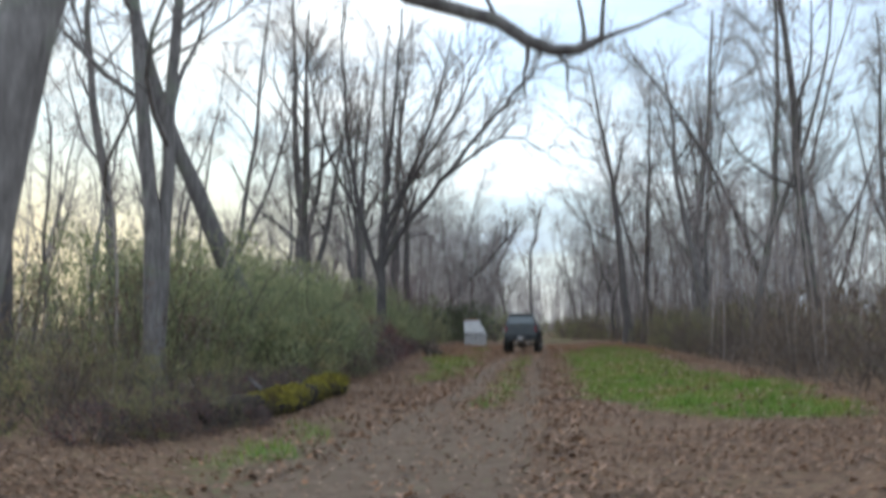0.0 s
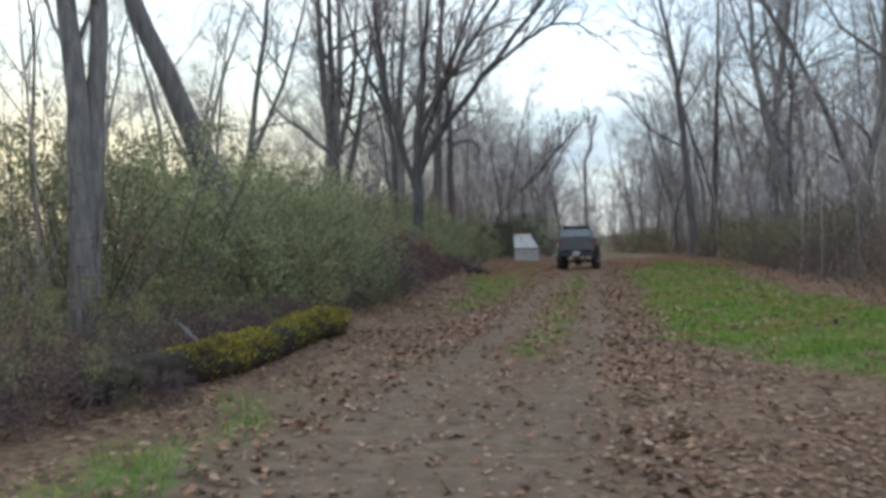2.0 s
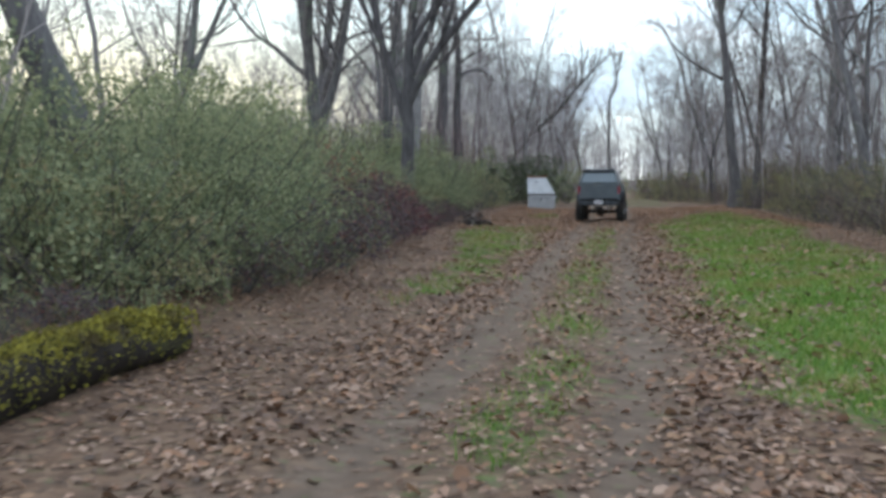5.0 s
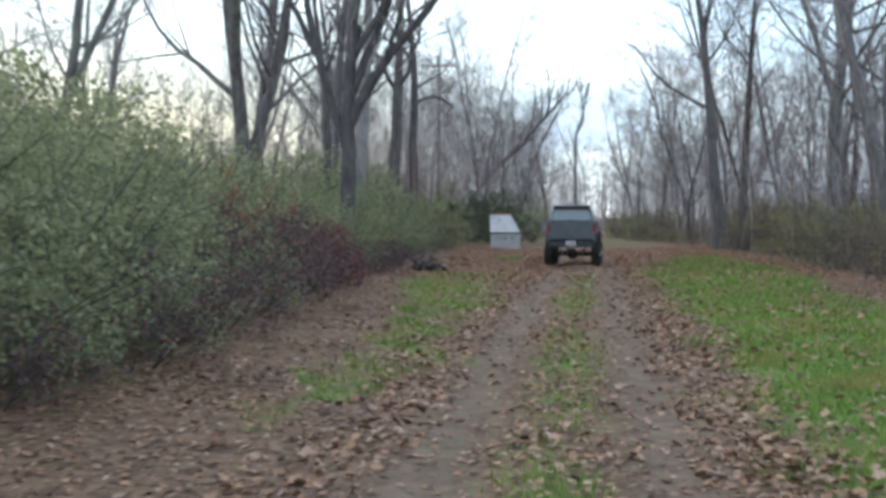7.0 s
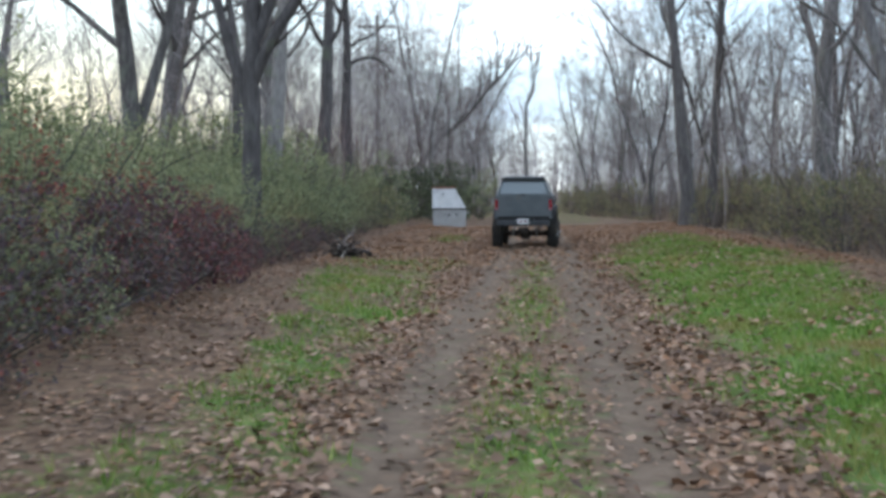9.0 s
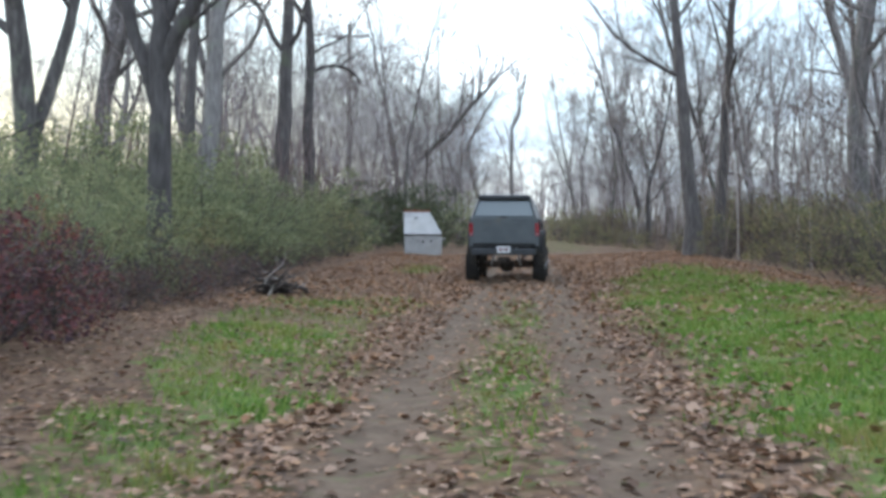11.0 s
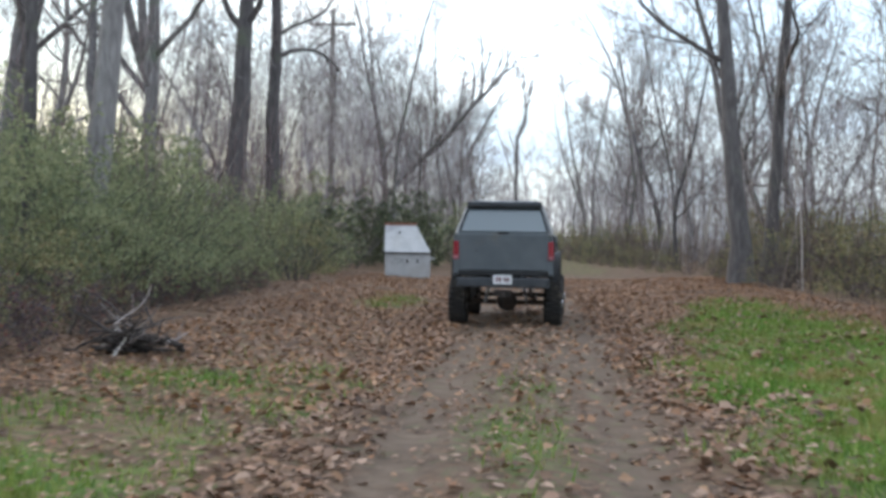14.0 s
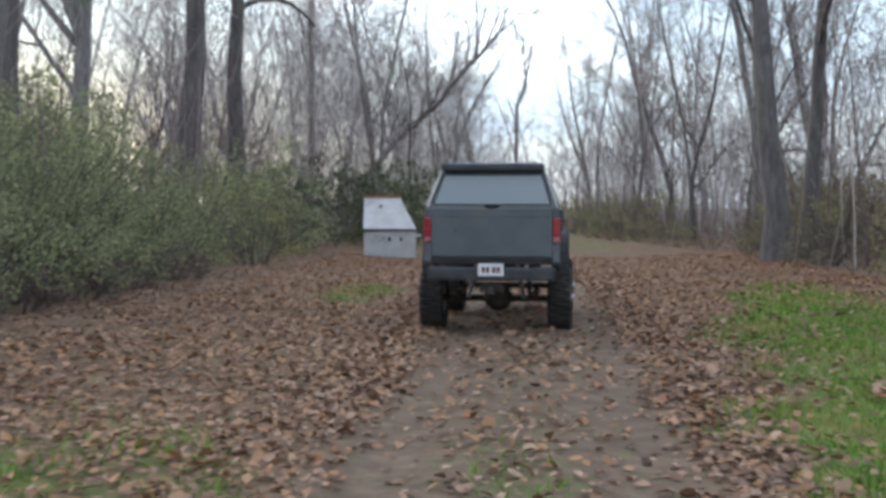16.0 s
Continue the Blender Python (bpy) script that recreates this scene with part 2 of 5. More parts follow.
PLATE = material("plate_white", [(0.62, 0.62, 0.62), (0.72, 0.72, 0.72)], 9, rough=0.5, bump=0)
PLATE_INK = material("plate_ink", [(0.10, 0.02, 0.03), (0.16, 0.03, 0.04)], 9, rough=0.6, bump=0)
WHITE_METAL = material("weathered_white_paint", [(0.325, 0.325, 0.320), (0.425, 0.425, 0.420), (0.485, 0.485, 0.480)], 2.5, rough=0.55, bump=0.15, spots=((0.30, 0.27, 0.23), 1.6, 0.50, 0.95))
RUST = material("rust", [(0.16, 0.05, 0.03), (0.27, 0.10, 0.06), (0.36, 0.16, 0.10)], 9, rough=0.9, bump=0.4)
DARK_HOLE = material("dark_opening", [(0.01, 0.01, 0.01), (0.02, 0.02, 0.02)], 5, bump=0)
GREY_POLE = material("weathered_pole", [(0.12, 0.105, 0.09), (0.20, 0.18, 0.16), (0.28, 0.26, 0.23)], 5, (1, 1, 0.1), 0.9, 0.4)


def glass_material():
    mat = bpy.data.materials.new("tinted_glass")
    mat.use_nodes = True
    b = mat.node_tree.nodes["Principled BSDF"]
    b.inputs["Base Color"].default_value = (0.10, 0.13, 0.14, 1)
    b.inputs["Roughness"].default_value = 0.28
    b.inputs["Specular IOR Level"].default_value = 0.9
    b.inputs["Coat Weight"].default_value = 0.6
    b.inputs["Coat Roughness"].default_value = 0.08
    return mat


GLASS = glass_material()


def ground_material():
    """Leaf litter, bare earth and grass, blended by the ground's own cover attribute."""
    mat = bpy.data.materials.new("woodland_ground")
    mat.use_nodes = True
    nt = mat.node_tree
    nodes, links = nt.nodes, nt.links
    bsdf = nodes["Principled BSDF"]
    bsdf.inputs["Roughness"].default_value, bsdf.inputs["Specular IOR Level"].default_value = 0.95, 0.2
    tc = nodes.new("ShaderNodeTexCoord")

    def noise_ramp(scale, stops, detail=8.0, kind="ShaderNodeTexNoise"):
        n = nodes.new(kind)
        n.inputs["Scale"].default_value = scale
        if kind == "ShaderNodeTexNoise":
            n.inputs["Detail"].default_value, n.inputs["Roughness"].default_value = detail, 0.65
        links.new(tc.outputs["Object"], n.inputs["Vector"])
        r = nodes.new("ShaderNodeValToRGB")
        for i, (p, c) in enumerate(stops):
            e = r.color_ramp.elements[i] if i < 2 else r.color_ramp.elements.new(p)
            e.position, e.color = p, (*c, 1)
        links.new(n.outputs["Color" if kind != "ShaderNodeTexNoise" else 0], r.inputs[0])
        return r.outputs[0], n

    def mix(f, a, b):
        m = nodes.new("ShaderNodeMix")
        m.data_type = "RGBA"
        links.new(f, m.inputs["Factor"])
        links.new(a, m.inputs["A"])
        links.new(b, m.inputs["B"])
        return m.outputs["Result"]

    litter, _ = noise_ramp(11.0, [(0.0, (0.035, 0.024, 0.018)), (0.3, (0.104, 0.060, 0.036)), (0.5, (0.185, 0.110, 0.064)), (0.7, (0.260, 0.172, 0.108)), (0.85, (0.118, 0.066, 0.038))], kind="ShaderNodeTexVoronoi")
    litter2, ln = noise_ramp(2.2, [(0.3, (0.044, 0.031, 0.024)), (0.55, (0.118, 0.079, 0.056)), (0.7, (0.168, 0.118, 0.084))])
    dirt, dn = noise_ramp(3.5, [(0.3, (0.084, 0.060, 0.043)), (0.5, (0.128, 0.092, 0.066)), (0.72, (0.188, 0.140, 0.102))])
    grass, _ = noise_ramp(1.6, [(0.3, (0.080, 0.088, 0.034)), (0.5, (0.090, 0.152, 0.032)), (0.72, (0.175, 0.205, 0.060))])
    half = nodes.new("ShaderNodeValue")
    half.outputs[0].default_value = 0.45
    base = mix(half.outputs[0], litter, litter2)
    att = nodes.new("ShaderNodeAttribute")
    att.attribute_name = "cover"
    sep = nodes.new("ShaderNodeSeparateColor")
    links.new(att.outputs["Color"], sep.inputs[0])
    rough, _ = noise_ramp(5.0, [(0.34, (0, 0, 0)), (0.66, (1, 1, 1))])

    def blotch(channel):
        a = nodes.new("ShaderNodeMath")
        a.operation = "MULTIPLY_ADD"
        links.new(rough, a.inputs[0])
        a.inputs[1].default_value = 0.75
        links.new(channel, a.inputs[2])
        m = nodes.new("ShaderNodeMapRange")
        m.inputs["From Min"].default_value, m.inputs["From Max"].default_value = 0.55, 1.15
        links.new(a.outputs[0], m.inputs["Value"])
        return m.outputs[0]

    c = mix(blotch(sep.outputs[1]), base, dirt)
    c = mix(blotch(sep.outputs[0]), c, grass)
    links.new(c, bsdf.inputs["Base Color"])
    b = nodes.new("ShaderNodeBump")
    b.inputs["Strength"].default_value, b.inputs["Distance"].default_value = 0.7, 0.05
    links.new(dn.outputs[0], b.inputs["Height"])
    links.new(b.outputs[0], bsdf.inputs["Normal"])
    return mat


GROUND = ground_material()


# ---------------------------------------------------------------- mesh helpers
def mesh_data(name, verts, faces, mat, smooth=False):
    me = bpy.data.meshes.new(name)
    me.from_pydata(np.asarray(verts).tolist() if not isinstance(verts, list) else verts, [], faces if isinstance(faces, list) else np.asarray(faces).tolist())
    me.materials.append(mat)
    if smooth:
        me.polygons.foreach_set("use_smooth", np.ones(len(me.polygons), dtype=bool))
    return me


def part(name, bm, mat, parent, label=""):
    """Links a bmesh (or a finished mesh) as one mesh object under a thing or a part."""
    if isinstance(bm, bmesh.types.BMesh):
        me = bpy.data.meshes.new(name)
        bmesh.ops.recalc_face_normals(bm, faces=bm.faces)
        bm.to_mesh(me)
        bm.free()
        me.materials.append(mat)
    else:
        me = bm
    ob = new(name, me)
    ob.parent = parent
    if label:
        ob["label"] = label
    return ob


def block(bm, x0, x1, y0, y1, z0, z1, bevel=0.0, m=None):
    made = bmesh.ops.create_cube(bm, size=1.0)["verts"]
    bmesh.ops.transform(bm, matrix=Matrix.LocRotScale(((x0 + x1) / 2, (y0 + y1) / 2, (z0 + z1) / 2), None, (x1 - x0, y1 - y0, z1 - z0)), verts=made)
    if bevel:
        edges = list({e for v in made for e in v.link_edges})
        made = [v for v in bmesh.ops.bevel(bm, geom=edges, offset=bevel, segments=2, affect="EDGES", profile=0.6)["verts"]]
    if m is not None:
        bmesh.ops.transform(bm, matrix=m, verts=made)
    return bm


def loft(bm, rings, caps=True):
    """Skin of rings of equal length."""
    rows = [[bm.verts.new(p) for p in r] for r in rings]
    n = len(rows[0])
    for a, b in zip(rows, rows[1:]):
        for i in range(n):
            bm.faces.new((a[i], a[(i + 1) % n], b[(i + 1) % n], b[i]))
    if caps:
        bm.faces.new(rows[0][::-1])
        bm.faces.new(rows[-1])
    return bm


def tube_arrays(lines):
    """Vertices and quads of many tapered tubes. lines: (points, radii, sides)."""
    V, F, base = [], [], 0
    for pts, rad, k in lines:
        pts = np.asarray(pts, float)
        n = len(pts)
        tan = np.gradient(pts, axis=0)
        tan /= np.linalg.norm(tan, axis=1)[:, None] + 1e-9
        ref = np.array([0.0, 0.0, 1.0]) if abs(tan[0][2]) < 0.9 else np.array([1.0, 0.0, 0.0])
        a = np.cross(tan, ref)
        a /= np.linalg.norm(a, axis=1)[:, None] + 1e-9
        b = np.cross(tan, a)
        ang = np.arange(k) * (2 * np.pi / k)
        ring = a[:, None, :] * np.cos(ang)[None, :, None] + b[:, None, :] * np.sin(ang)[None, :, None]
        V.append((pts[:, None, :] + ring * np.asarray(rad)[:, None, None]).reshape(-1, 3))
        i = np.arange(n - 1)[:, None] * k
        j = np.arange(k)[None, :]
        q = np.stack([i + j, i + (j + 1) % k, i + k + (j + 1) % k, i + k + j], axis=-1).reshape(-1, 4)
        F.append(q + base)
        base += n * k
    return np.concatenate(V), np.concatenate(F)


def tubes(name, lines, mat, smooth=True):
    v, f = tube_arrays(lines)
    return mesh_data(name, v, f, mat, smooth)


def fast_mesh(name, verts, faces, mat, smooth=False):
    """From big arrays; faces all of one size."""
    me = bpy.data.meshes.new(name)
    n, k = faces.shape
    me.vertices.add(len(verts))
    me.vertices.foreach_set("co", np.ascontiguousarray(verts, dtype=np.float32).ravel())
    me.loops.add(n * k)
    me.loops.foreach_set("vertex_index", np.ascontiguousarray(faces, dtype=np.int32).ravel())
    me.polygons.add(n)
    me.polygons.foreach_set("loop_start", np.arange(0, n * k, k, dtype=np.int32))
    if smooth:
        me.polygons.foreach_set("use_smooth", np.ones(n, dtype=bool))
    me.update(calc_edges=True)
    me.validate()
    me.materials.append(mat)
    return me


# ---------------------------------------------------------------- ground
def smoothstep(a, b, x):
    t = np.clip((x - a) / (b - a), 0, 1)
    return t * t * (3 - 2 * t)


def wave(x, y, s):
    """Soft irregular field between about -1 and 1."""
    return (np.sin(x * 1.3 * s + 1.7 * np.sin(y * 0.61 * s)) + np.sin(y * 0.9 * s + 2.1 * np.sin(x * 0.47 * s) + 1.3) + np.sin((x + y) * 2.1 * s + np.sin(x * 1.9 * s))) / 3


def road_mid(y):
    """Middle of the two wheel ruts along the track."""
    return np.interp(y, [-40, 8, 18, 26, 40, 50, 60, 75, 120, 400], [-0.6, -0.9, -0.75, -0.35, -0.28, -0.12, 0.12, 0.15, 0.0, 0.0])


def rut_cover(x, y):
    m = road_mid(y)
    w = 0.36 + 0.10 * wave(x * 0.3, y, 0.8)
    left = np.exp(-((x - m + 0.83) / w) ** 2)
    right = np.exp(-((x - m - 0.83) / w) ** 2)
    both = np.maximum(left, right)
    wide = (1 - smoothstep(13, 27, y)) * np.exp(-((x - m + 0.4) / 1.9) ** 4)
    late = smoothstep(44, 54, y) * np.exp(-((x - m) / 1.1) ** 4) * 0.82
    return np.clip(np.maximum(np.maximum(both, wide * 0.90), late), 0, 1)


def grass_cover(x, y):
    lo = np.interp(y, [14, 18, 20, 27, 34, 44, 50, 54, 57, 64, 69, 74, 130], [4.6, 3.4, 2.2, 1.25, 1.3, 1.6, 1.55, 1.6, 1.8, 2.7, 4.0, 6.0, 3.0])
    hi = np.interp(y, [14, 20, 27, 36, 46, 56, 63, 69, 74, 130], [5.5, 6.0, 6.2, 5.2, 5.3, 6.0, 5.6, 5.3, 5.0, 3.0])
    j = 0.45 * wave(x, y, 1.1) + 0.25 * wave(x, y, 3.1)
    right = smoothstep(-0.45, 0.9, x - lo + j) * smoothstep(-0.5, 1.0, hi - x + j)
    right = right * (1 - smoothstep(70, 75, y)) * smoothstep(16, 20, y + j * 3)
    far = smoothstep(-0.4, 0.6, 1.9 - np.abs(x - 2.2) + j) * smoothstep(84, 92, y) * (1 - smoothstep(118, 130, y)) * 0.3
    l_lo = np.interp(y, [26, 31, 36, 40, 46, 50, 56, 66], [-2.7, -3.0, -2.85, -3.0, -3.8, -4.3, -4.3, -3.2])
    l_hi = np.interp(y, [26, 31, 36, 46, 50, 56, 66], [-2.4, -2.2, -1.75, -1.75, -1.7, -1.75, -1.9])
    left = smoothstep(-0.3, 0.3, x - l_lo + j) * smoothstep(-0.25, 0.3, l_hi - x + j) * smoothstep(28, 33, y) * (1 - 0.3 * smoothstep(48, 53, y)) * (1 - 0.72 * smoothstep(53, 57, y)) * (1 - smoothstep(66, 72, y))
    left = left * (0.60 + 0.45 * wave(x + 5, y, 1.25))
    mid = np.exp(-((x - road_mid(y)) / 0.42) ** 2) * smoothstep(19, 24, y) * (1 - 0.8 * smoothstep(51, 58, y)) * (1 - smoothstep(58, 66, y)) * (0.50 + 0.4 * wave(x, y + 3, 0.9))
    verge = np.exp(-((x + 3.0) / 0.6) ** 2) * smoothstep(6, 9, y) * (1 - smoothstep(16, 20, y)) * (0.35 + 0.4 * wave(x, y, 1.2))
    patch = 0.75 * np.exp(-((x + 2.8) / 0.7) ** 2 - ((y - 68.5) / 2.2) ** 2)
    return np.clip(np.maximum.reduce([right, left, mid, far, verge, patch]), 0, 1)


def ground_z(x, y):
    """Height of the woodland floor: ruts, a low bank at the left, and small unevenness."""
    m = road_mid(y)
    near = np.exp(-(x / 60.0) ** 2)
    rut = -0.055 * (np.exp(-((x - m + 0.83) / 0.27) ** 2) + np.exp(-((x - m - 0.83) / 0.27) ** 2)) * smoothstep(10, 24, y) * (1 - smoothstep(110, 130, y))
    bumps = 0.018 * wave(x, y, 1.7) + 0.03 * wave(x, y, 0.5) * smoothstep(1.6, 3.5, np.abs(x - m))
    bank = 0.16 * smoothstep(2.2, 6.5, np.abs(x)) * near
    return rut + bumps * near + bank


def stretch_axis(dense_lo, dense_hi, step, far, grow=1.25):
    a = list(np.arange(dense_lo, dense_hi + 1e-6, step))
    for sign, edge in ((-1, dense_lo), (1, dense_hi)):
        s, p = step, edge
        out = []
        while abs(p) < far:
            s *= grow
            p += sign * s
            out.append(p)
        a = out[::-1] + a if sign < 0 else a + out
    return np.array(a)


gx, gy = stretch_axis(-8, 8, 0.2, 2500), stretch_axis(0, 88, 0.25, 2500)
GX, GY = np.meshgrid(gx, gy)
gv = np.stack([GX, GY, ground_z(GX, GY)], -1).reshape(-1, 3)
ii = np.arange(len(gy) - 1)[:, None] * len(gx) + np.arange(len(gx) - 1)[None, :]
gf = np.stack([ii, ii + 1, ii + len(gx) + 1, ii + len(gx)], -1).reshape(-1, 4)
ground_me = fast_mesh("ground", gv, gf, GROUND, True)
cover = ground_me.color_attributes.new("cover", "FLOAT_COLOR", "POINT")
cv = np.zeros((len(gv), 4), np.float32)
cv[:, 0], cv[:, 1], cv[:, 3] = grass_cover(GX, GY).ravel(), rut_cover(GX, GY).ravel(), 1
cover.data.foreach_set("color", cv.ravel())
ground = tagged(new("ground", ground_me), "woodland floor of leaf litter, bare earth ruts and grass", "ground", kind="structure")


def gz(x, y):
    return float(ground_z(np.array(float(x)), np.array(float(y))))


# ---------------------------------------------------------------- trees
def bough(rng, start, way, length, r0, r1, segs, wobble=0.12, rise=0.05):
    """A wandering line of points that tends upward, with its radii."""
    p, d = np.array(start, float), np.array(way, float)
    d /= np.linalg.norm(d)
    pts, step = [p.copy()], length / segs
    for _ in range(segs):
        d = d + rng.normal(0, wobble, 3)
        d[2] += rise
        d /= np.linalg.norm(d)
        p = p + d * step
        pts.append(p.copy())
    t = np.linspace(0, 1, segs + 1)
    return np.array(pts), r0 + (r1 - r0) * t ** 0.9


def along(pts, t):
    f = t * (len(pts) - 1)
    i = min(int(f), len(pts) - 2)
    return pts[i] + (pts[i + 1] - pts[i]) * (f - i), pts[i + 1] - pts[i]


def side_way(rng, axis, angle):
    """A direction that leaves the axis at an angle, to a random side."""
    axis = axis / np.linalg.norm(axis)
    r = rng.normal(0, 1, 3)
    r -= axis * (r @ axis)
    r /= np.linalg.norm(r)
    return axis * math.cos(angle) + r * math.sin(angle)


def tree_lines(seed, height, r0, clear=0.35, limbs=11, branches=5, twigs=4, lean=(0, 0), forks=0, reach=0.34, sweep=None, kx=1, rise=0.07):
    """Lines of a leafless tree: trunk, limbs, twigs. lean: sideways travel of the top; forks: extra stems; sweep: a way that limbs favour."""
    rng = np.random.default_rng(seed)
    trunk, limb, twig = [], [], []
    way = np.array([lean[0], lean[1], height], float)
    pts, rad = bough(rng, (0, 0, -0.15), way, height, r0, r0 * 0.12, 14, 0.045 if kx else 0.075, 0.0)
    rad[0] *= 1.45
    rad[1] *= 1.08
    trunk.append((pts, rad, 9))
    stems = [(pts, rad)]
    for k in range(forks):
        t = rng.uniform(0.16, 0.34)
        p, ax = along(pts, t)
        f_pts, f_rad = bough(rng, p, side_way(rng, ax, rng.uniform(0.3, 0.55)) + (np.array(sweep) * 0.5 if sweep else 0), height * rng.uniform(0.5, 0.68), r0 * 0.62, r0 * 0.1, 11, 0.07, 0.06)
        trunk.append((f_pts, f_rad, 8))
        stems.append((f_pts, f_rad))
    for s, (sp, sr) in enumerate(stems):
        count = limbs if s == 0 else max(4, int(limbs * 0.55))
        for k in range(count):
            t = clear + (0.97 - clear) * (k + rng.uniform(0, 1)) / count if s == 0 else rng.uniform(0.25, 0.97)
            p, ax = along(sp, t)
            r = float(np.interp(t, np.linspace(0, 1, len(sr)), sr)) * rng.uniform(0.35, 0.6)
            length = height * reach * (1.15 - 0.75 * t) * rng.uniform(0.7, 1.25)
            w = side_way(rng, ax, rng.uniform(0.6, 1.15))
            if sweep:
                w = w + np.array(sweep) * rng.uniform(0.2, 0.9)
            l_pts, l_rad = bough(rng, p, w, length, r, max(0.009, r * 0.2), 7 if kx else 5, 0.15, rise)
            limb.append((l_pts, l_rad, 5 if kx else 4))
            for b in range(branches):
                tb = rng.uniform(0.2, 0.98)
                q, bx = along(l_pts, tb)
                rb = max(0.010, r * (1 - 0.75 * tb) * 0.5)
                b_pts, b_rad = bough(rng, q, side_way(rng, bx, rng.uniform(0.4, 0.9)), length * rng.uniform(0.3, 0.6), rb, 0.007, 4 if kx else 3, 0.18, 0.07)
                limb.append((b_pts, b_rad, 4 if kx else 3))
                for c in range(twigs):
                    q2, tx = along(b_pts, rng.uniform(0.2, 1.0))
                    t_pts, t_rad = bough(rng, q2, side_way(rng, tx, rng.uniform(0.3, 0.9)), rng.uniform(0.5, 1.5), 0.009, 0.005, 1, 0.18, 0.06)
                    twig.append((t_pts, t_rad, 3))
    return trunk, limb, twig


def make_tree(name, lines, label, bark=BARK):
    trunk, limb, twig = lines
    root = new(name)
    part("trunk", tubes("trunk", trunk + limb, bark), bark, root)
    crown = part("crown", tubes("crown", twig, TWIG), TWIG, root)
    crown["kind"] = "stuff"
    return tagged(root, label, "tree")


def stand(ob, x, y, turn=0, scale=1.0, sink=0.05):
    ob.matrix_world = Matrix.LocRotScale((x, y, gz(x, y) - sink), Euler((0, 0, radians(turn))), (scale,) * 3)
    return ob


def clone(ob, x, y, turn=0, scale=1.0, label="", sink=0.05):
    ob.scale = (scale,) * 3
    c = copy_thing(ob, Matrix.LocRotScale((x, y, gz(x, y) - sink), Euler((0, 0, radians(turn))), None))
    if label:
        c["label"] = label
    return c


# the trees that stand out along the track
twin = make_tree("tree", tree_lines(11, 19, 0.23, 0.33, 10, 5, 9, (0.3, 0.2)), "tall grey-barked tree with a twin stem beside bushes", BARK)
stand(twin, -7.75, 23.6, 40)
stand(make_tree("tree", tree_lines(12, 18, 0.21, 0.30, 10, 5, 9, (0.3, -0.2)), "straight grey tree close beside its twin", BARK), -7.80, 23.75, 0)
stand(make_tree("tree", tree_lines(13, 17, 0.37, 0.42, 9, 5, 9, (-11.0, 0.3)), "heavily leaning bare tree above the bushes", BARK_DARK), -6.6, 31.7, 0)
stand(make_tree("tree", tree_lines(14, 16, 0.42, 0.40, 8, 5, 9, (5.6, -0.3), 0, 0.30), "thick pale trunk standing close to the track"), -5.5, 9.2, 0)
stand(make_tree("tree", tree_lines(16, 20, 0.31, 0.33, 9, 4, 5, (0.3, 0.3)), "big straight grey tree behind bushes"), -8.33, 64.85, 0)
stand(make_tree("tree", tree_lines(17, 20, 0.34, 0.22, 9, 4, 5, (0.8, 0.3), 2, 0.36), "tall forked tree behind green bushes"), -11.95, 61.75, 0)
stand(make_tree("tree", tree_lines(18, 19, 0.26, 0.35, 9, 4, 5, (-0.4, 0.3), 1), "grey tree with a forked crown", BARK_DARK), -10.3, 71.6, 0)
stand(make_tree("tree", tree_lines(20, 19, 0.29, 0.2, 11, 5, 9, (1.2, 0.3), 2, 0.42), "forked pale tree with spreading limbs"), -11.25, 76.8, 0)
stand(make_tree("tree", tree_lines(21, 21, 0.42, 0.34, 11, 5, 9, (-0.2, 0.3)), "thick straight tree behind the white box", BARK_DARK), -9.65, 81.1, 0)
stand(make_tree("tree", tree_lines(22, 20, 0.33, 0.34, 11, 5, 9, (0.5, 0.3)), "straight dark tree in the wood", BARK_DARK), -8.6, 84.2, 0)
stand(make_tree("tree", tree_lines(23, 20, 0.33, 0.30, 12, 6, 9, (-0.7, 0.2), 0, 0.40, (-0.35, 0, 0.1)), "large dark-barked tree at the edge of the wood", BARK_DARK), 6.65, 78.3, 0)
stand(make_tree("tree", tree_lines(24, 19, 0.25, 0.3, 11, 6, 9, (-0.3, 0.2), 0, 0.36), "dark tree behind a larger one", BARK_DARK), 7.9, 80.4, 0)
stand(make_tree("tree", tree_lines(25, 20, 0.36, 0.3, 11, 6, 9, (-0.2, 0.2), 1, 0.36), "stout grey tree in the wood's edge"), 9.97, 68.6, 0)
stand(make_tree("tree", tree_lines(26, 17, 0.14, 0.25, 10, 5, 9, (-6.4, 0.3), 0, 0.32), "thin tree leaning out of the wood", BARK_DARK), 10.3, 89.0, 0)
stand(make_tree("tree", tree_lines(27, 18, 0.24, 0.3, 10, 5, 9, (-0.4, 0.2)), "grey tree at the edge of the wood"), 11.4, 73.5, 0)
stand(make_tree("tree", tree_lines(28, 19, 0.27, 0.3, 10, 5, 9, (-0.2, 0.2)), "grey tree at the edge of the wood"), 10.9, 43.2, 0)
stand(make_tree("tree", tree_lines(29, 19, 0.26, 0.3, 10, 5, 9, (0.3, 0.2)), "grey tree deep in the wood"), -14.2, 38.6, 0)
stand(make_tree("tree", tree_lines(30, 22, 0.42, 0.28, 12, 5, 9, (0.4, 0.2), 1), "tall dark tree deep in the wood", BARK_DARK), -16.0, 77.7, 0)


stand(make_tree("tree", tree_lines(31, 18, 0.16, 0.35, 9, 4, 6, (0.3, 0.2)), "slim straight tree behind the hedge", BARK_DARK), -9.2, 64.0, 0)


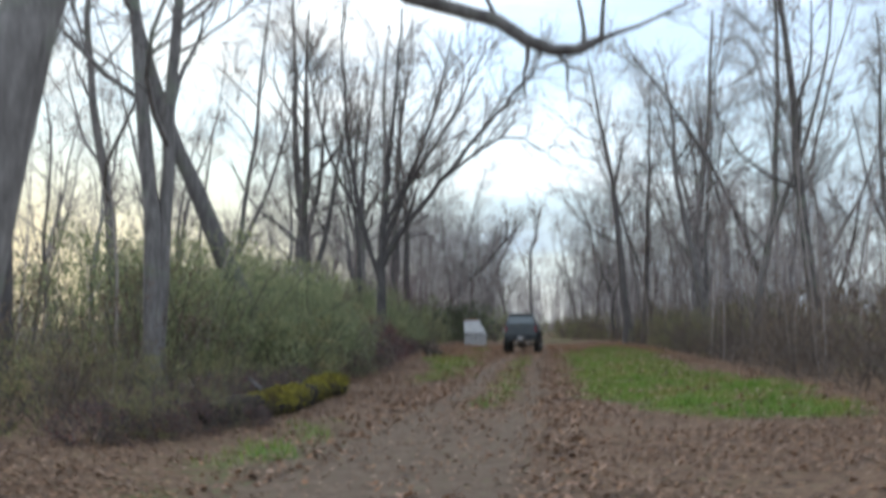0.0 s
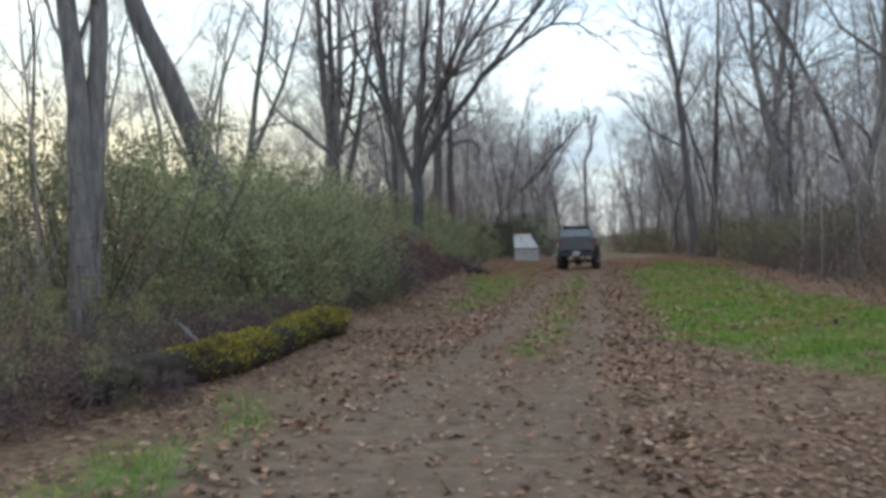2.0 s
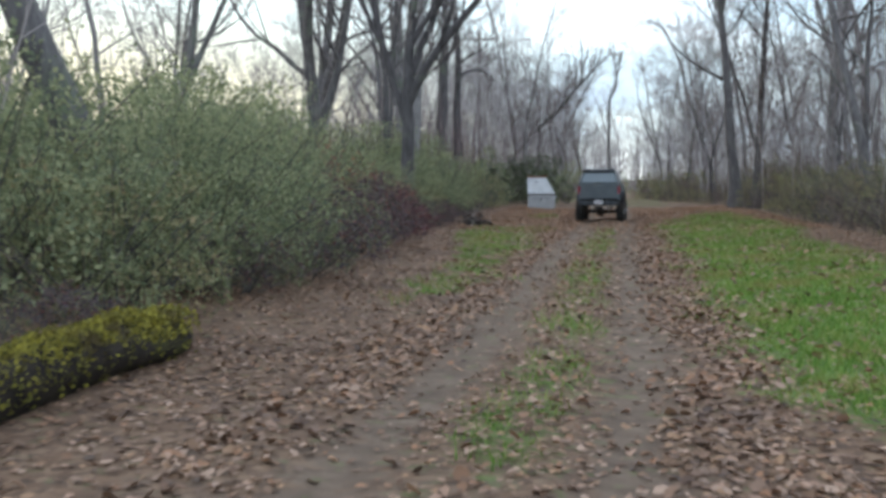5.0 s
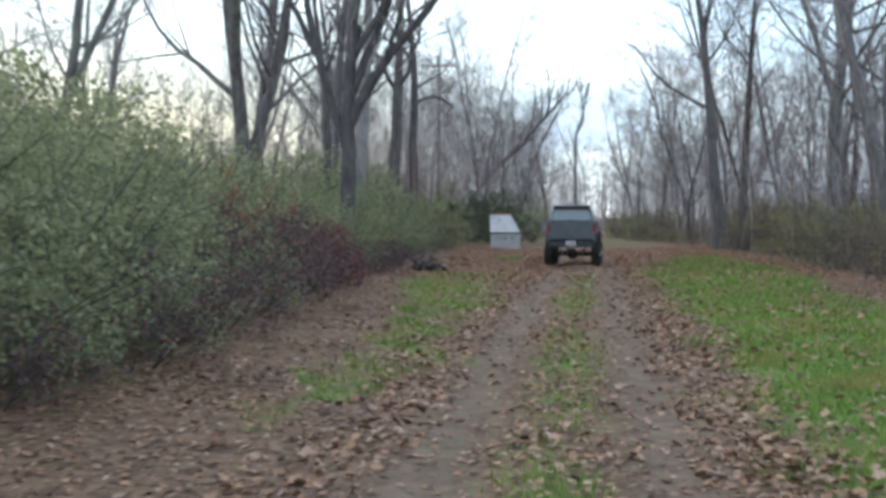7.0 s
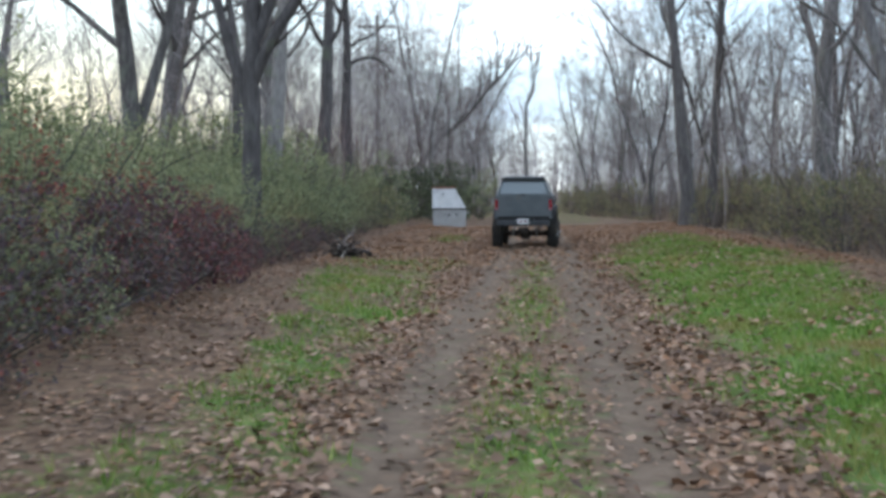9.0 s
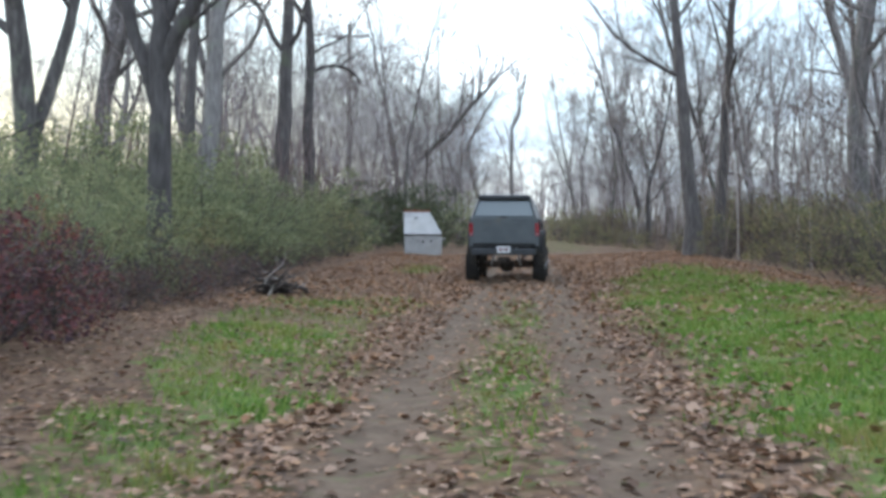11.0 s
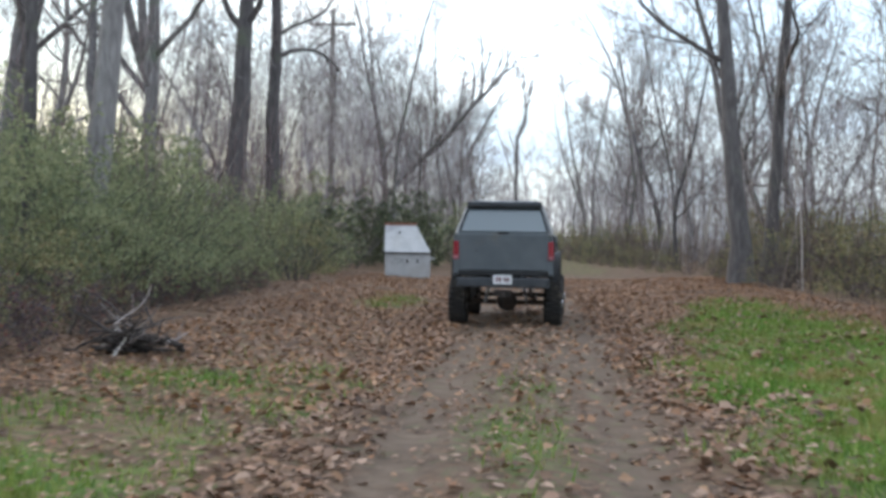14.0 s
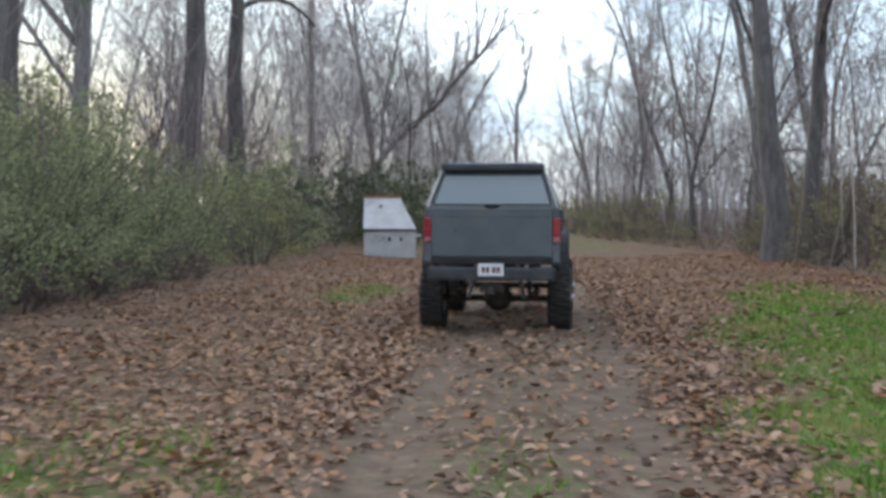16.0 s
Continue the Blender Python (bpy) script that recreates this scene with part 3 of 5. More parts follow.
def spreading_tree():
    """A dark many-limbed tree whose boughs sweep up and out over the track."""
    rng = np.random.default_rng(19)
    limbs = [
        ([(0, 0, -0.2), (0.02, 0, 2), (0.05, 0, 4.2), (0.15, 0, 6.5), (0.45, 0.1, 9.5), (0.8, 0.2, 13), (1.2, 0.2, 17.5)], 0.30, 0.03),
        ([(0.05, 0, 4.2), (0.9, -0.3, 5.9), (3.2, -0.5, 8.6), (5.5, -0.5, 11.3), (7.1, -0.3, 13.3), (8.5, -0.2, 14.3)], 0.17, 0.03),
        ([(3.2, -0.5, 8.6), (4.6, -0.8, 9.7), (6.2, -1.0, 10.6), (7.3, -1.0, 10.5), (8.1, -1.0, 9.7)], 0.09, 0.02),
        ([(0.1, 0, 5.2), (1.3, 0.5, 8.4), (2.7, 0.8, 12), (3.7, 0.8, 16.2)], 0.15, 0.03),
        ([(0.15, 0, 6.4), (1.9, 0.3, 9.2), (4.0, 0.5, 12.4), (5.4, 0.5, 15.4)], 0.12, 0.025),
        ([(0.02, 0, 3.6), (-1.1, 0.3, 7.2), (-1.8, 0.5, 12), (-2.0, 0.5, 16.8)], 0.16, 0.03),
        ([(-0.9, 0.2, 6.5), (-2.6, 0.1, 10), (-3.6, 0, 14.5)], 0.10, 0.025),
    ]
    trunk, limb, twig = [], [], []
    for k, (way, r0, r1) in enumerate(limbs):
        way = np.array(way, float)
        fine = np.linspace(0, len(way) - 1, 4 * len(way))
        pts = np.stack([np.interp(fine, np.arange(len(way)), way[:, c]) for c in range(3)], -1)
        pts[1:-1] = (pts[:-2] + pts[1:-1] * 2 + pts[2:]) / 4 + rng.normal(0, 0.035, (len(pts) - 2, 3))
        trunk.append((pts, np.linspace(r0, r1, len(pts)), 8))
        for b in range(15 if k != 2 else 7):
            t = rng.uniform(0.32 if k == 0 else 0.15, 0.98)
            q, ax = along(pts, t)
            l, r = bough(rng, q, side_way(rng, ax, rng.uniform(0.4, 0.9)) + np.array([0.35, 0, 0.55]), rng.uniform(1.8, 4.2) * (1.15 - 0.5 * t), 0.05 * (1.2 - 0.6 * t), 0.014, 6, 0.13, 0.07)
            limb.append((l, r, 4))
            for c in range(6):
                q2, ax2 = along(l, rng.uniform(0.2, 1))
                a, d = bough(rng, q2, side_way(rng, ax2, 0.6), rng.uniform(0.7, 1.8), 0.020, 0.010, 3, 0.15, 0.07)
                twig.append((a, d, 3))
                for e in range(3):
                    q3, ax3 = along(a, rng.uniform(0.3, 1))
                    a3, d3 = bough(rng, q3, side_way(rng, ax3, 0.6), rng.uniform(0.4, 1.1), 0.012, 0.007, 1, 0.15, 0.05)
                    twig.append((a3, d3, 3))
    return make_tree("tree", (trunk, limb, twig), "wide bare tree with long boughs over the track", BARK_DARK)


stand(spreading_tree(), -7.2, 57.1, 0)


def lone_tree():
    """The thin kinked tree far down the track, against the sky."""
    rng = np.random.default_rng(5)
    pts = np.array([(0, 0, -0.2), (0.05, 0, 3), (-0.05, 0, 6), (0.0, 0, 9), (0.0, 0, 12.0), (0.75, 0, 13.4), (0.95, 0, 14.6), (0.75, 0, 16.0), (0.55, 0, 17.2), (0.6, 0, 18.6)])
    rad = np.array([0.26, 0.22, 0.20, 0.19, 0.18, 0.15, 0.12, 0.09, 0.05, 0.02])
    limb, twig = [], []
    for z, side in ((3, 2), (4, 3), (5, 2), (6, 3), (7, 3), (8, 2)):
        for s in range(side):
            p = pts[z]
            l, r = bough(rng, p, (rng.normal(0, 0.45), rng.normal(0, 0.4), 1.1), rng.uniform(2.2, 4.6), 0.07, 0.025, 6, 0.13, 0.08)
            limb.append((l, r, 4))
            for c in range(4):
                q, ax = along(l, rng.uniform(0.3, 1))
                a, b = bough(rng, q, side_way(rng, ax, 0.5), rng.uniform(0.8, 1.9), 0.028, 0.014, 3, 0.15, 0.08)
                twig.append((a, b, 3))
    return make_tree("tree", ([(pts, rad, 7)], limb, twig), "thin kinked tree standing alone against the sky", BARK_DARK)


stand(lone_tree(), -0.05, 170, 0)


def bent_tree():
    """A dark tree that bends low and reaches towards the track."""
    rng = np.random.default_rng(17)
    pts = np.array([(0, 0, -0.2), (0.1, 0, 1.6), (0.5, 0, 3.2), (1.5, 0, 4.6), (2.9, 0.1, 5.9), (4.2, 0.1, 7.1), (5.3, 0, 8.5), (6.3, 0, 9.5), (7.2, 0.1, 10.6), (7.8, 0, 12.2)])
    rad = np.array([0.26, 0.21, 0.19, 0.175, 0.16, 0.14, 0.115, 0.09, 0.06, 0.02])
    limb, twig = [], []
    for k in range(22):
        t = rng.uniform(0.28, 0.98)
        q, ax = along(pts, t)
        l, r = bough(rng, q, side_way(rng, ax, 0.8) + np.array([0.1, 0, 0.9]), rng.uniform(1.8, 4.6) * (1.2 - 0.5 * t), 0.07, 0.02, 6, 0.14, 0.05)
        limb.append((l, r, 4))
        for b in range(5):
            q2, ax2 = along(l, rng.uniform(0.2, 1))
            a, c = bough(rng, q2, side_way(rng, ax2, 0.6), rng.uniform(0.7, 1.9), 0.028, 0.012, 3, 0.15, 0.05)
            twig.append((a, c, 3))
            for e in range(3):
                q3, ax3 = along(a, rng.uniform(0.3, 1))
                a3, c3 = bough(rng, q3, side_way(rng, ax3, 0.6), rng.uniform(0.4, 1.0), 0.016, 0.008, 2, 0.15, 0.05)
                twig.append((a3, c3, 3))
    return make_tree("tree", ([(pts, rad, 8)], limb, twig), "dark tree bent low towards the track", BARK_DARK)


stand(bent_tree(), -8.2, 110, 0)

# long bough that hangs over the start of the track, from the thick pale trunk
rng = np.random.default_rng(8)
arm = np.array([(-3.7, 9.15, 5.9), (-3.0, 9.0, 6.35), (-1.7, 8.7, 5.55), (-0.6, 8.55, 4.45), (0.17, 8.5, 4.2), (0.42, 8.5, 4.02), (0.64, 8.5, 3.93), (0.85, 8.5, 3.93), (1.05, 8.5, 4.02)])
arm_lines = [(arm, np.array([0.12, 0.10, 0.09, 0.075, 0.062, 0.06, 0.055, 0.05, 0.035]), 7)]
for p, d, l in (((0.42, 8.5, 4.02), (0.3, 0, -1), 0.55), ((1.05, 8.5, 4.02), (0.2, 0.1, 1), 0.9), ((0.9, 8.5, 3.95), (-0.1, 0.1, 1), 0.8), ((0.17, 8.5, 4.2), (-0.2, 0.1, 1), 0.9), ((1.05, 8.5, 4.02), (1, 0.1, 0.25), 0.9), ((0.64, 8.5, 3.93), (0.2, 0.1, -0.5), 0.25)):
    a, b = bough(rng, p, d, l, 0.022, 0.008, 5, 0.16, 0.0)
    arm_lines.append((a, b, 4))
    for c in range(3):
        q, ax = along(a, rng.uniform(0.4, 1))
        a2, b2 = bough(rng, q, side_way(rng, ax, 0.8), rng.uniform(0.15, 0.4), 0.009, 0.004, 2, 0.2, 0)
        arm_lines.append((a2, b2, 3))
bough_root = new("overhanging_bough")
part("bough", tubes("bough", arm_lines, BARK), BARK, bough_root)
tagged(bough_root, "crooked bare bough hanging over the track", "branch")

# ordinary trees of the wood: a few kinds, repeated
KINDS = [make_tree("tree", tree_lines(100 + k, 15 + (k % 4) * 1.6, (0.13, 0.17, 0.21, 0.15, 0.11, 0.24)[k], 0.15 + 0.05 * (k % 3), 11, 5, 7, ((-0.8, 0.6), (0.5, -0.4), (0.2, 0.5), (1.4, 0.2), (-1.2, -0.6), (0.3, 0.3))[k], (0, 1, 0, 0, 0, 1)[k], 0.27, None, 0),
                   ("slim bare grey tree in the wood", "bare forked tree in the wood", "straight bare tree in the wood")[k % 3], BARK if k % 2 else BARK_DARK) for k in range(6)]
for k, (ob, x, y) in enumerate(zip(KINDS, (8.9, -13.0, 12.5, -17.5, 9.6, -19.0), (56.0, 48.0, 61.0, 55.0, 66.0, 88.0))):
    stand(ob, x, y, k * 70)
    ob["group"] = "woodland trees"
rng = np.random.default_rng(21)
taken = [(-7.7, 23.6), (-6.6, 32.6), (-4.75, 9.6), (-7.2, 57.1), (-9.2, 64.0), (-8.3, 64.9), (-12, 61.8), (-10.3, 71.6), (-11.2, 76.8), (-9.6, 81.1), (-8.6, 84.2), (6.65, 78.3), (7.9, 80.4), (10, 68.6), (11.4, 73.5), (10.9, 43.2), (-14.2, 38.6), (-16, 77.7)]


def left_edge(y):
    return float(np.interp(y, [0, 40, 70, 90, 105, 125, 150], [-10, -10, -11, -9, -6.5, -4.0, -3.0]))


def right_edge(y):
    return float(np.interp(y, [0, 40, 60, 75, 100, 130, 160], [7.8, 8.2, 8.6, 8.2, 7.5, 6.0, 4.5]))


count = 0
while count < 86:
    y = rng.uniform(18, 140)
    side = rng.choice((-1, 1))
    spread = 5 + 26 * rng.random() ** 1.2
    x = left_edge(y) - spread + 5 if side < 0 else right_edge(y) + spread - 5
    if abs(x) > 8 + 0.42 * (y + 4) or min((x - a) ** 2 + (y - b) ** 2 for a, b in taken) < 2.4 ** 2:
        continue
    if side > 0 and y < 95 and rng.random() < 0.62:
        continue
    if side < 0 and y < 105 and abs(x) > 8 and rng.random() < 0.78:
        continue
    taken.append((x, y))
    clone(KINDS[int(rng.integers(6))], x, y, rng.uniform(0, 360), rng.uniform(0.75, 1.12))
    count += 1
for x, y, s in ((-6.2, 99, 0.8), (-5.2, 106, 0.75), (-4.4, 113, 0.8), (-3.9, 121, 0.75), (-6.6, 116, 0.9), (-3.0, 131, 0.8), (-2.6, 142, 0.8), (-5.0, 128, 0.9), (6.6, 92, 0.8), (7.4, 99, 0.9), (6.2, 108, 0.8), (6.9, 118, 0.95), (5.2, 126, 0.85), (4.6, 140, 0.8), (9.0, 150, 1.0), (5.6, 134, 0.9)):
    clone(KINDS[int(rng.integers(6))], x, y, rng.uniform(0, 360), s)
for ob in KINDS:
    ob.scale = (1, 1, 1)

# far woods, past counting
far_kinds = []
for k in range(5):
    a, b, c = tree_lines(300 + k, 12 + k % 3 * 2.0, 0.15, 0.14, 10, 4, 5, (rng.normal(0, 0.8), 0), 0, 0.25, None, 0)
    thin = [(p[::3] if len(p) > 5 else p[[0, -1]], (r[::3] if len(p) > 5 else r[[0, -1]]) * 1.15, 3) for p, r, _ in a + b] + [(p[[0, -1]], r[[0, -1]] * 1.6, 3) for p, r, _ in c]
    far_kinds.append(tube_arrays(thin))
FV, FF, base = [], [], 0
for k in range(84):
    y = rng.uniform(120, 330)
    x = rng.normal(0, 1) * 0.22 * y
    if y < 178 and left_edge(y) + 1.0 < x < right_edge(y) - 1.0:
        continue
    v, f = far_kinds[int(rng.integers(5))]
    ang, s = rng.uniform(0, 6.28), rng.uniform(0.8, 1.2)
    ca, sa = math.cos(ang) * s, math.sin(ang) * s
    FV.append(np.stack([v[:, 0] * ca - v[:, 1] * sa + x, v[:, 0] * sa + v[:, 1] * ca + y, v[:, 2] * s], -1))
    FF.append(f + base)
    base += len(v)
for k in range(58):
    x, y = rng.uniform(-16, 16), rng.uniform(182, 235)
    v, f = far_kinds[int(rng.integers(5))]
    ang, s = rng.uniform(0, 6.28), rng.uniform(0.55, 0.95)
    ca, sa = math.cos(ang) * s, math.sin(ang) * s
    FV.append(np.stack([v[:, 0] * ca - v[:, 1] * sa + x, v[:, 0] * sa + v[:, 1] * ca + y, v[:, 2] * s], -1))
    FF.append(f + base)
    base += len(v)
for k in range(1200):
    y = rng.uniform(100, 270)
    x = rng.normal(0, 1) * 0.27 * y
    if y < 182 and left_edge(y) + 0.5 < x < right_edge(y) - 0.5:
        continue
    h = rng.uniform(1.5, 8)
    stick = [bough(rng, (x + rng.normal(0, 0.5), y, 0), (rng.normal(0, 0.3), 0, 1), h * rng.uniform(0.5, 1), 0.028, 0.012, 1) for _ in range(5)]
    v, f = tube_arrays([(p, r, 3) for p, r in stick])
    FV.append(v)
    FF.append(f + base)
    base += len(v)
tagged(new("far_woods", fast_mesh("far_woods", np.concatenate(FV), np.concatenate(FF), TWIG_HAZED)), "grey leafless woods at the end of the track, coloured paler for haze", "woods", kind="stuff")

# fine twigs that fill the wood between the trunks: sprays of thin slivers
n = 3300
sy = rng.uniform(46, 165, n)
sx = np.where(rng.random(n) < 0.46, np.interp(sy, [46, 70, 90, 105, 125, 150, 165], [-10, -10, -8.5, -6, -3.8, -2.8, -2.2]) - rng.exponential(8, n) - np.clip((72 - sy) * 0.6, 0, 16), np.interp(sy, [46, 60, 75, 100, 130, 165], [8.6, 8.8, 8.2, 7.4, 5.8, 4.2]) + rng.exponential(8, n))
sz = rng.uniform(1.2, 8.0, n) + 0.015 * (sy - 46)
high = (sx < 0) & (sy > 84) & (rng.random(n) < 0.6)
sz = np.where(high, rng.uniform(4.0, 13.5, n), sz)
far = np.arange(n) < 1100
sy = np.where(far, rng.uniform(84, 138, n), sy)
sx = np.where(far, np.interp(sy, [84, 105, 125, 138], [-8.5, -6, -3.8, -3.2]) - rng.exponential(5.5, n), sx)
sz = np.where(far, rng.uniform(2.0, 10.5, n), sz)
m = 16
ax = rng.normal(0, 0.45, (n, 1, 3)) + np.array([0, 0, 0.55])
way = ax + rng.normal(0, 0.42, (n, m, 3))
way /= np.linalg.norm(way, axis=2)[:, :, None]
foot = np.stack([sx, sy, sz], -1)[:, None, :] + rng.normal(0, 0.35, (n, m, 3))
tip = foot + way * rng.uniform(0.7, 2.0, (n, m, 1))
wide_way = np.stack([np.ones((n, m)), np.zeros((n, m)), rng.normal(0, 0.3, (n, m))], -1) * rng.uniform(0.008, 0.016, (n, m, 1))
tv = np.stack([foot - wide_way, foot + wide_way, tip], 2).reshape(-1, 3)
tagged(new("fine_twigs", fast_mesh("fine_twigs", tv, np.arange(n * m * 3).reshape(-1, 3), TWIG_HAZED)), "fine leafless twigs filling the wood", "twigs", kind="stuff")

# saplings and brown twiggy undergrowth
lines = []
for k in range(640):
    y = rng.uniform(16, 150)
    if rng.random() < 0.5:
        x = left_edge(y) + 2.0 - rng.exponential(7)
    else:
        x = right_edge(y) - 1.0 + rng.exponential(7)
    if x < 0 and y < 95 and rng.random() < 0.7:
        continue
    h = rng.uniform(3, 9)
    r = rng.uniform(0.018, 0.05)
    pts, rad = bough(rng, (x, y, gz(x, y) - 0.05), (rng.normal(0, 0.12), rng.normal(0, 0.12), 1), h, r, 0.006, 5, 0.05, 0.0)
    lines.append((pts, rad, 4))
    for b in range(6):
        q, ax = along(pts, rng.uniform(0.25, 0.95))
        a, c = bough(rng, q, side_way(rng, ax, rng.uniform(0.4, 0.9)), h * rng.uniform(0.12, 0.3), r * 0.4, 0.004, 3, 0.12, 0.08)
        lines.append((a, c, 3))
tagged(new("saplings", tubes("saplings", lines, TWIG)), "thin leafless saplings crowding the wood", "saplings", kind="stuff")
lines = []
for k in range(170):
    y = rng.uniform(64, 104)
    x = np.interp(y, [62, 90, 104], [-7.6, -7.2, -5.6]) - rng.exponential(2.2)
    h = rng.uniform(3.0, 6.2)
    pts, rad = bough(rng, (x, y, gz(x, y) - 0.05), (rng.normal(0, 0.1), rng.normal(0, 0.1), 1), h, rng.uniform(0.014, 0.032), 0.006, 4, 0.04, 0.0)
    lines.append((pts, rad, 3))
    for b in range(6):
        q, ax = along(pts, rng.uniform(0.3, 0.95))
        a, c = bough(rng, q, side_way(rng, ax, rng.uniform(0.3, 0.6)), h * rng.uniform(0.12, 0.28), 0.010, 0.005, 2, 0.1, 0.08)
        lines.append((a, c, 3))
tagged(new("saplings", tubes("saplings", lines, TWIG_MAUVE)), "reddish-brown leafless saplings behind the hedge", "saplings", kind="stuff")
lines = []
for k in range(3600):
    y = rng.uniform(14, 135)
    if rng.random() < 0.30:
        x = left_edge(y) + 3.2 - rng.exponential(5)
    else:
        x = right_edge(y) - 1.6 + rng.exponential(3.2)
    if 60 < y < 106 and abs(x - 9.5 * (y - 48) / 58) < 0.7:
        continue
    h = rng.uniform(0.35, 1.2) + max(0, 1.6 * float(wave(x * 0.7, y, 0.45)) + rng.normal(0, 0.4))
    if x > 0 and y < 62:
        h *= 1.6
    pts, rad = bough(rng, (x, y, gz(x, y) - 0.03), (rng.normal(0, 0.6), rng.normal(0, 0.6), 1), h, 0.010, 0.004, 3, 0.15, -0.02)
    lines.append((pts, rad, 3))
    for b in range(4):
        q, ax = along(pts, rng.uniform(0.3, 0.95))
        a, c = bough(rng, q, side_way(rng, ax, rng.uniform(0.4, 1.0)), h * rng.uniform(0.2, 0.4), 0.006, 0.003, 1, 0.15, 0.02)
        lines.append((a, c, 3))
tagged(new("undergrowth", tubes("undergrowth", lines, TWIG_RED, False)), "brown twiggy undergrowth along the wood's edge", "undergrowth", kind="stuff")


# ---------------------------------------------------------------- bushes
def leaf_quads(rng, centres, size, droop=0.3):
    """Small folded leaves, two triangles each, at the given places."""
    n = len(centres)
    d = rng.normal(0, 1, (n, 3))
    d[:, 2] -= droop
    d /= np.linalg.norm(d, axis=1)[:, None]
    s = np.cross(d, rng.normal(0, 1, (n, 3)))
    s /= np.linalg.norm(s, axis=1)[:, None] + 1e-9
    nn = np.cross(d, s)
    L = size * rng.uniform(0.6, 1.35, n)[:, None]
    a = centres
    b = centres + d * L * 0.5 + s * L * 0.32 + nn * L * 0.08
    c = centres + d * L
    e = centres + d * L * 0.5 - s * L * 0.32 + nn * L * 0.08
    v = np.stack([a, b, c, e], 1).reshape(-1, 3)
    i = np.arange(n)[:, None] * 4
    f = np.concatenate([i + np.array([[0, 1, 2]]), i + np.array([[0, 2, 3]])], 1).reshape(-1, 3)
    return v, f


def make_bush(seed, width, height, clumps, leaves, size, leaf_mat, label, name="bush", bare=0.0, stem_mat=TWIG_DARK, stems=16, shoots=26):
    """A rounded thicket: arching stems, clumps of small leaves over its outside, loose leafy shoots at the outline."""
    rng = np.random.default_rng(seed)
    lines, spots = [], []
    lump = rng.uniform(0, 6.28, 4)
    for k in range(stems):
        a, out = rng.uniform(0, 6.28), rng.uniform(0.1, 0.95)
        way = np.array([math.cos(a) * out * width / height, math.sin(a) * out * width / height, 1.15])
        pts, rad = bough(rng, (math.cos(a) * width * 0.1, math.sin(a) * width * 0.1, -0.05), way, height * rng.uniform(0.75, 1.05), 0.016, 0.005, 4, 0.10, -0.05)
        lines.append((pts, rad, 3))
    for k in range(clumps):
        a, e = rng.uniform(0, 6.28), math.asin(rng.uniform(0.0, 1.0))
        swell = 1 + 0.13 * math.sin(2 * a + lump[0]) + 0.10 * math.sin(5 * a + lump[1]) + 0.10 * math.sin(3 * a + 4 * e + lump[2]) + rng.normal(0, 0.05)
        depth = rng.uniform(0.66, 0.97) * swell
        c = np.array([math.cos(a) * math.cos(e) * width * 0.5, math.sin(a) * math.cos(e) * width * 0.5, height * (0.06 + 0.88 * math.sin(e) ** 0.85)]) * depth
        if rng.random() < bare:
            a2, b2 = bough(rng, c * 0.55, c + np.array([0, 0, 0.3]), np.linalg.norm(c) * 0.55, 0.006, 0.003, 2, 0.15, 0.0)
            lines.append((a2, b2, 3))
            continue
        m = int(leaves * rng.uniform(0.6, 1.4))
        r = rng.uniform(0.15, 0.30) * (width / 3) ** 0.5
        d = rng.normal(0, 1, (m, 3))
        d /= np.linalg.norm(d, axis=1)[:, None]
        spots.append(c + d * np.array([r * 1.15, r * 1.15, r * 0.85]) * rng.uniform(0.25, 1.15, (m, 1)) ** 0.6)
    for k in range(shoots):
        a, e = rng.uniform(0, 6.28), math.asin(rng.uniform(0.25, 1.0))
        c = np.array([math.cos(a) * math.cos(e) * width * 0.42, math.sin(a) * math.cos(e) * width * 0.42, height * 0.86 * math.sin(e) ** 0.85])
        sp, sr = bough(rng, c, (math.cos(a) * 0.6, math.sin(a) * 0.6, 0.9), rng.uniform(0.3, 0.75) * height / 3, 0.006, 0.002, 3, 0.15, -0.08)
        lines.append((sp, sr, 3))
        m = int(18 * (1 - bare))
        if m:
            t2 = rng.uniform(0.0, 1.0, m) * (len(sp) - 1)
            i0 = np.minimum(t2.astype(int), len(sp) - 2)
            spots.append(sp[i0] + (sp[i0 + 1] - sp[i0]) * (t2 - i0)[:, None] + rng.normal(0, size * 0.8, (m, 3)))
    root = new(name)
    part("branchwork", tubes("branchwork", lines, stem_mat, False), stem_mat, root)["kind"] = "stuff"
    c = np.concatenate(spots)
    c = c[c[:, 2] > 0.02]
    v, f = leaf_quads(rng, c, size)
    part("foliage", fast_mesh("foliage", v, f, leaf_mat), leaf_mat, root)["kind"] = "stuff"
    return tagged(root, label, "bush")


GREEN_A = make_bush(41, 3.6, 2.9, 84, 49, 0.071, LEAF_GREEN, "dense grey-green bush beside the track")
GREEN_B = make_bush(42, 3.3, 2.5, 76, 49, 0.069, LEAF_GREEN, "dense green bush with arching shoots")
GREEN_C = make_bush(43, 3.1, 2.3, 72, 45, 0.068, LEAF_OLIVE, "olive bush turning yellow", bare=0.12)
GREEN_D = make_bush(48, 4.2, 3.5, 64, 44, 0.090, LEAF_GREEN, "tall grey-green thicket behind the front bushes", shoots=36)
RED_A = make_bush(44, 2.9, 1.55, 70, 48, 0.062, LEAF_RED, "dark purple-leaved bramble thicket", "bramble", 0.12, TWIG_DARK, 24, 40)
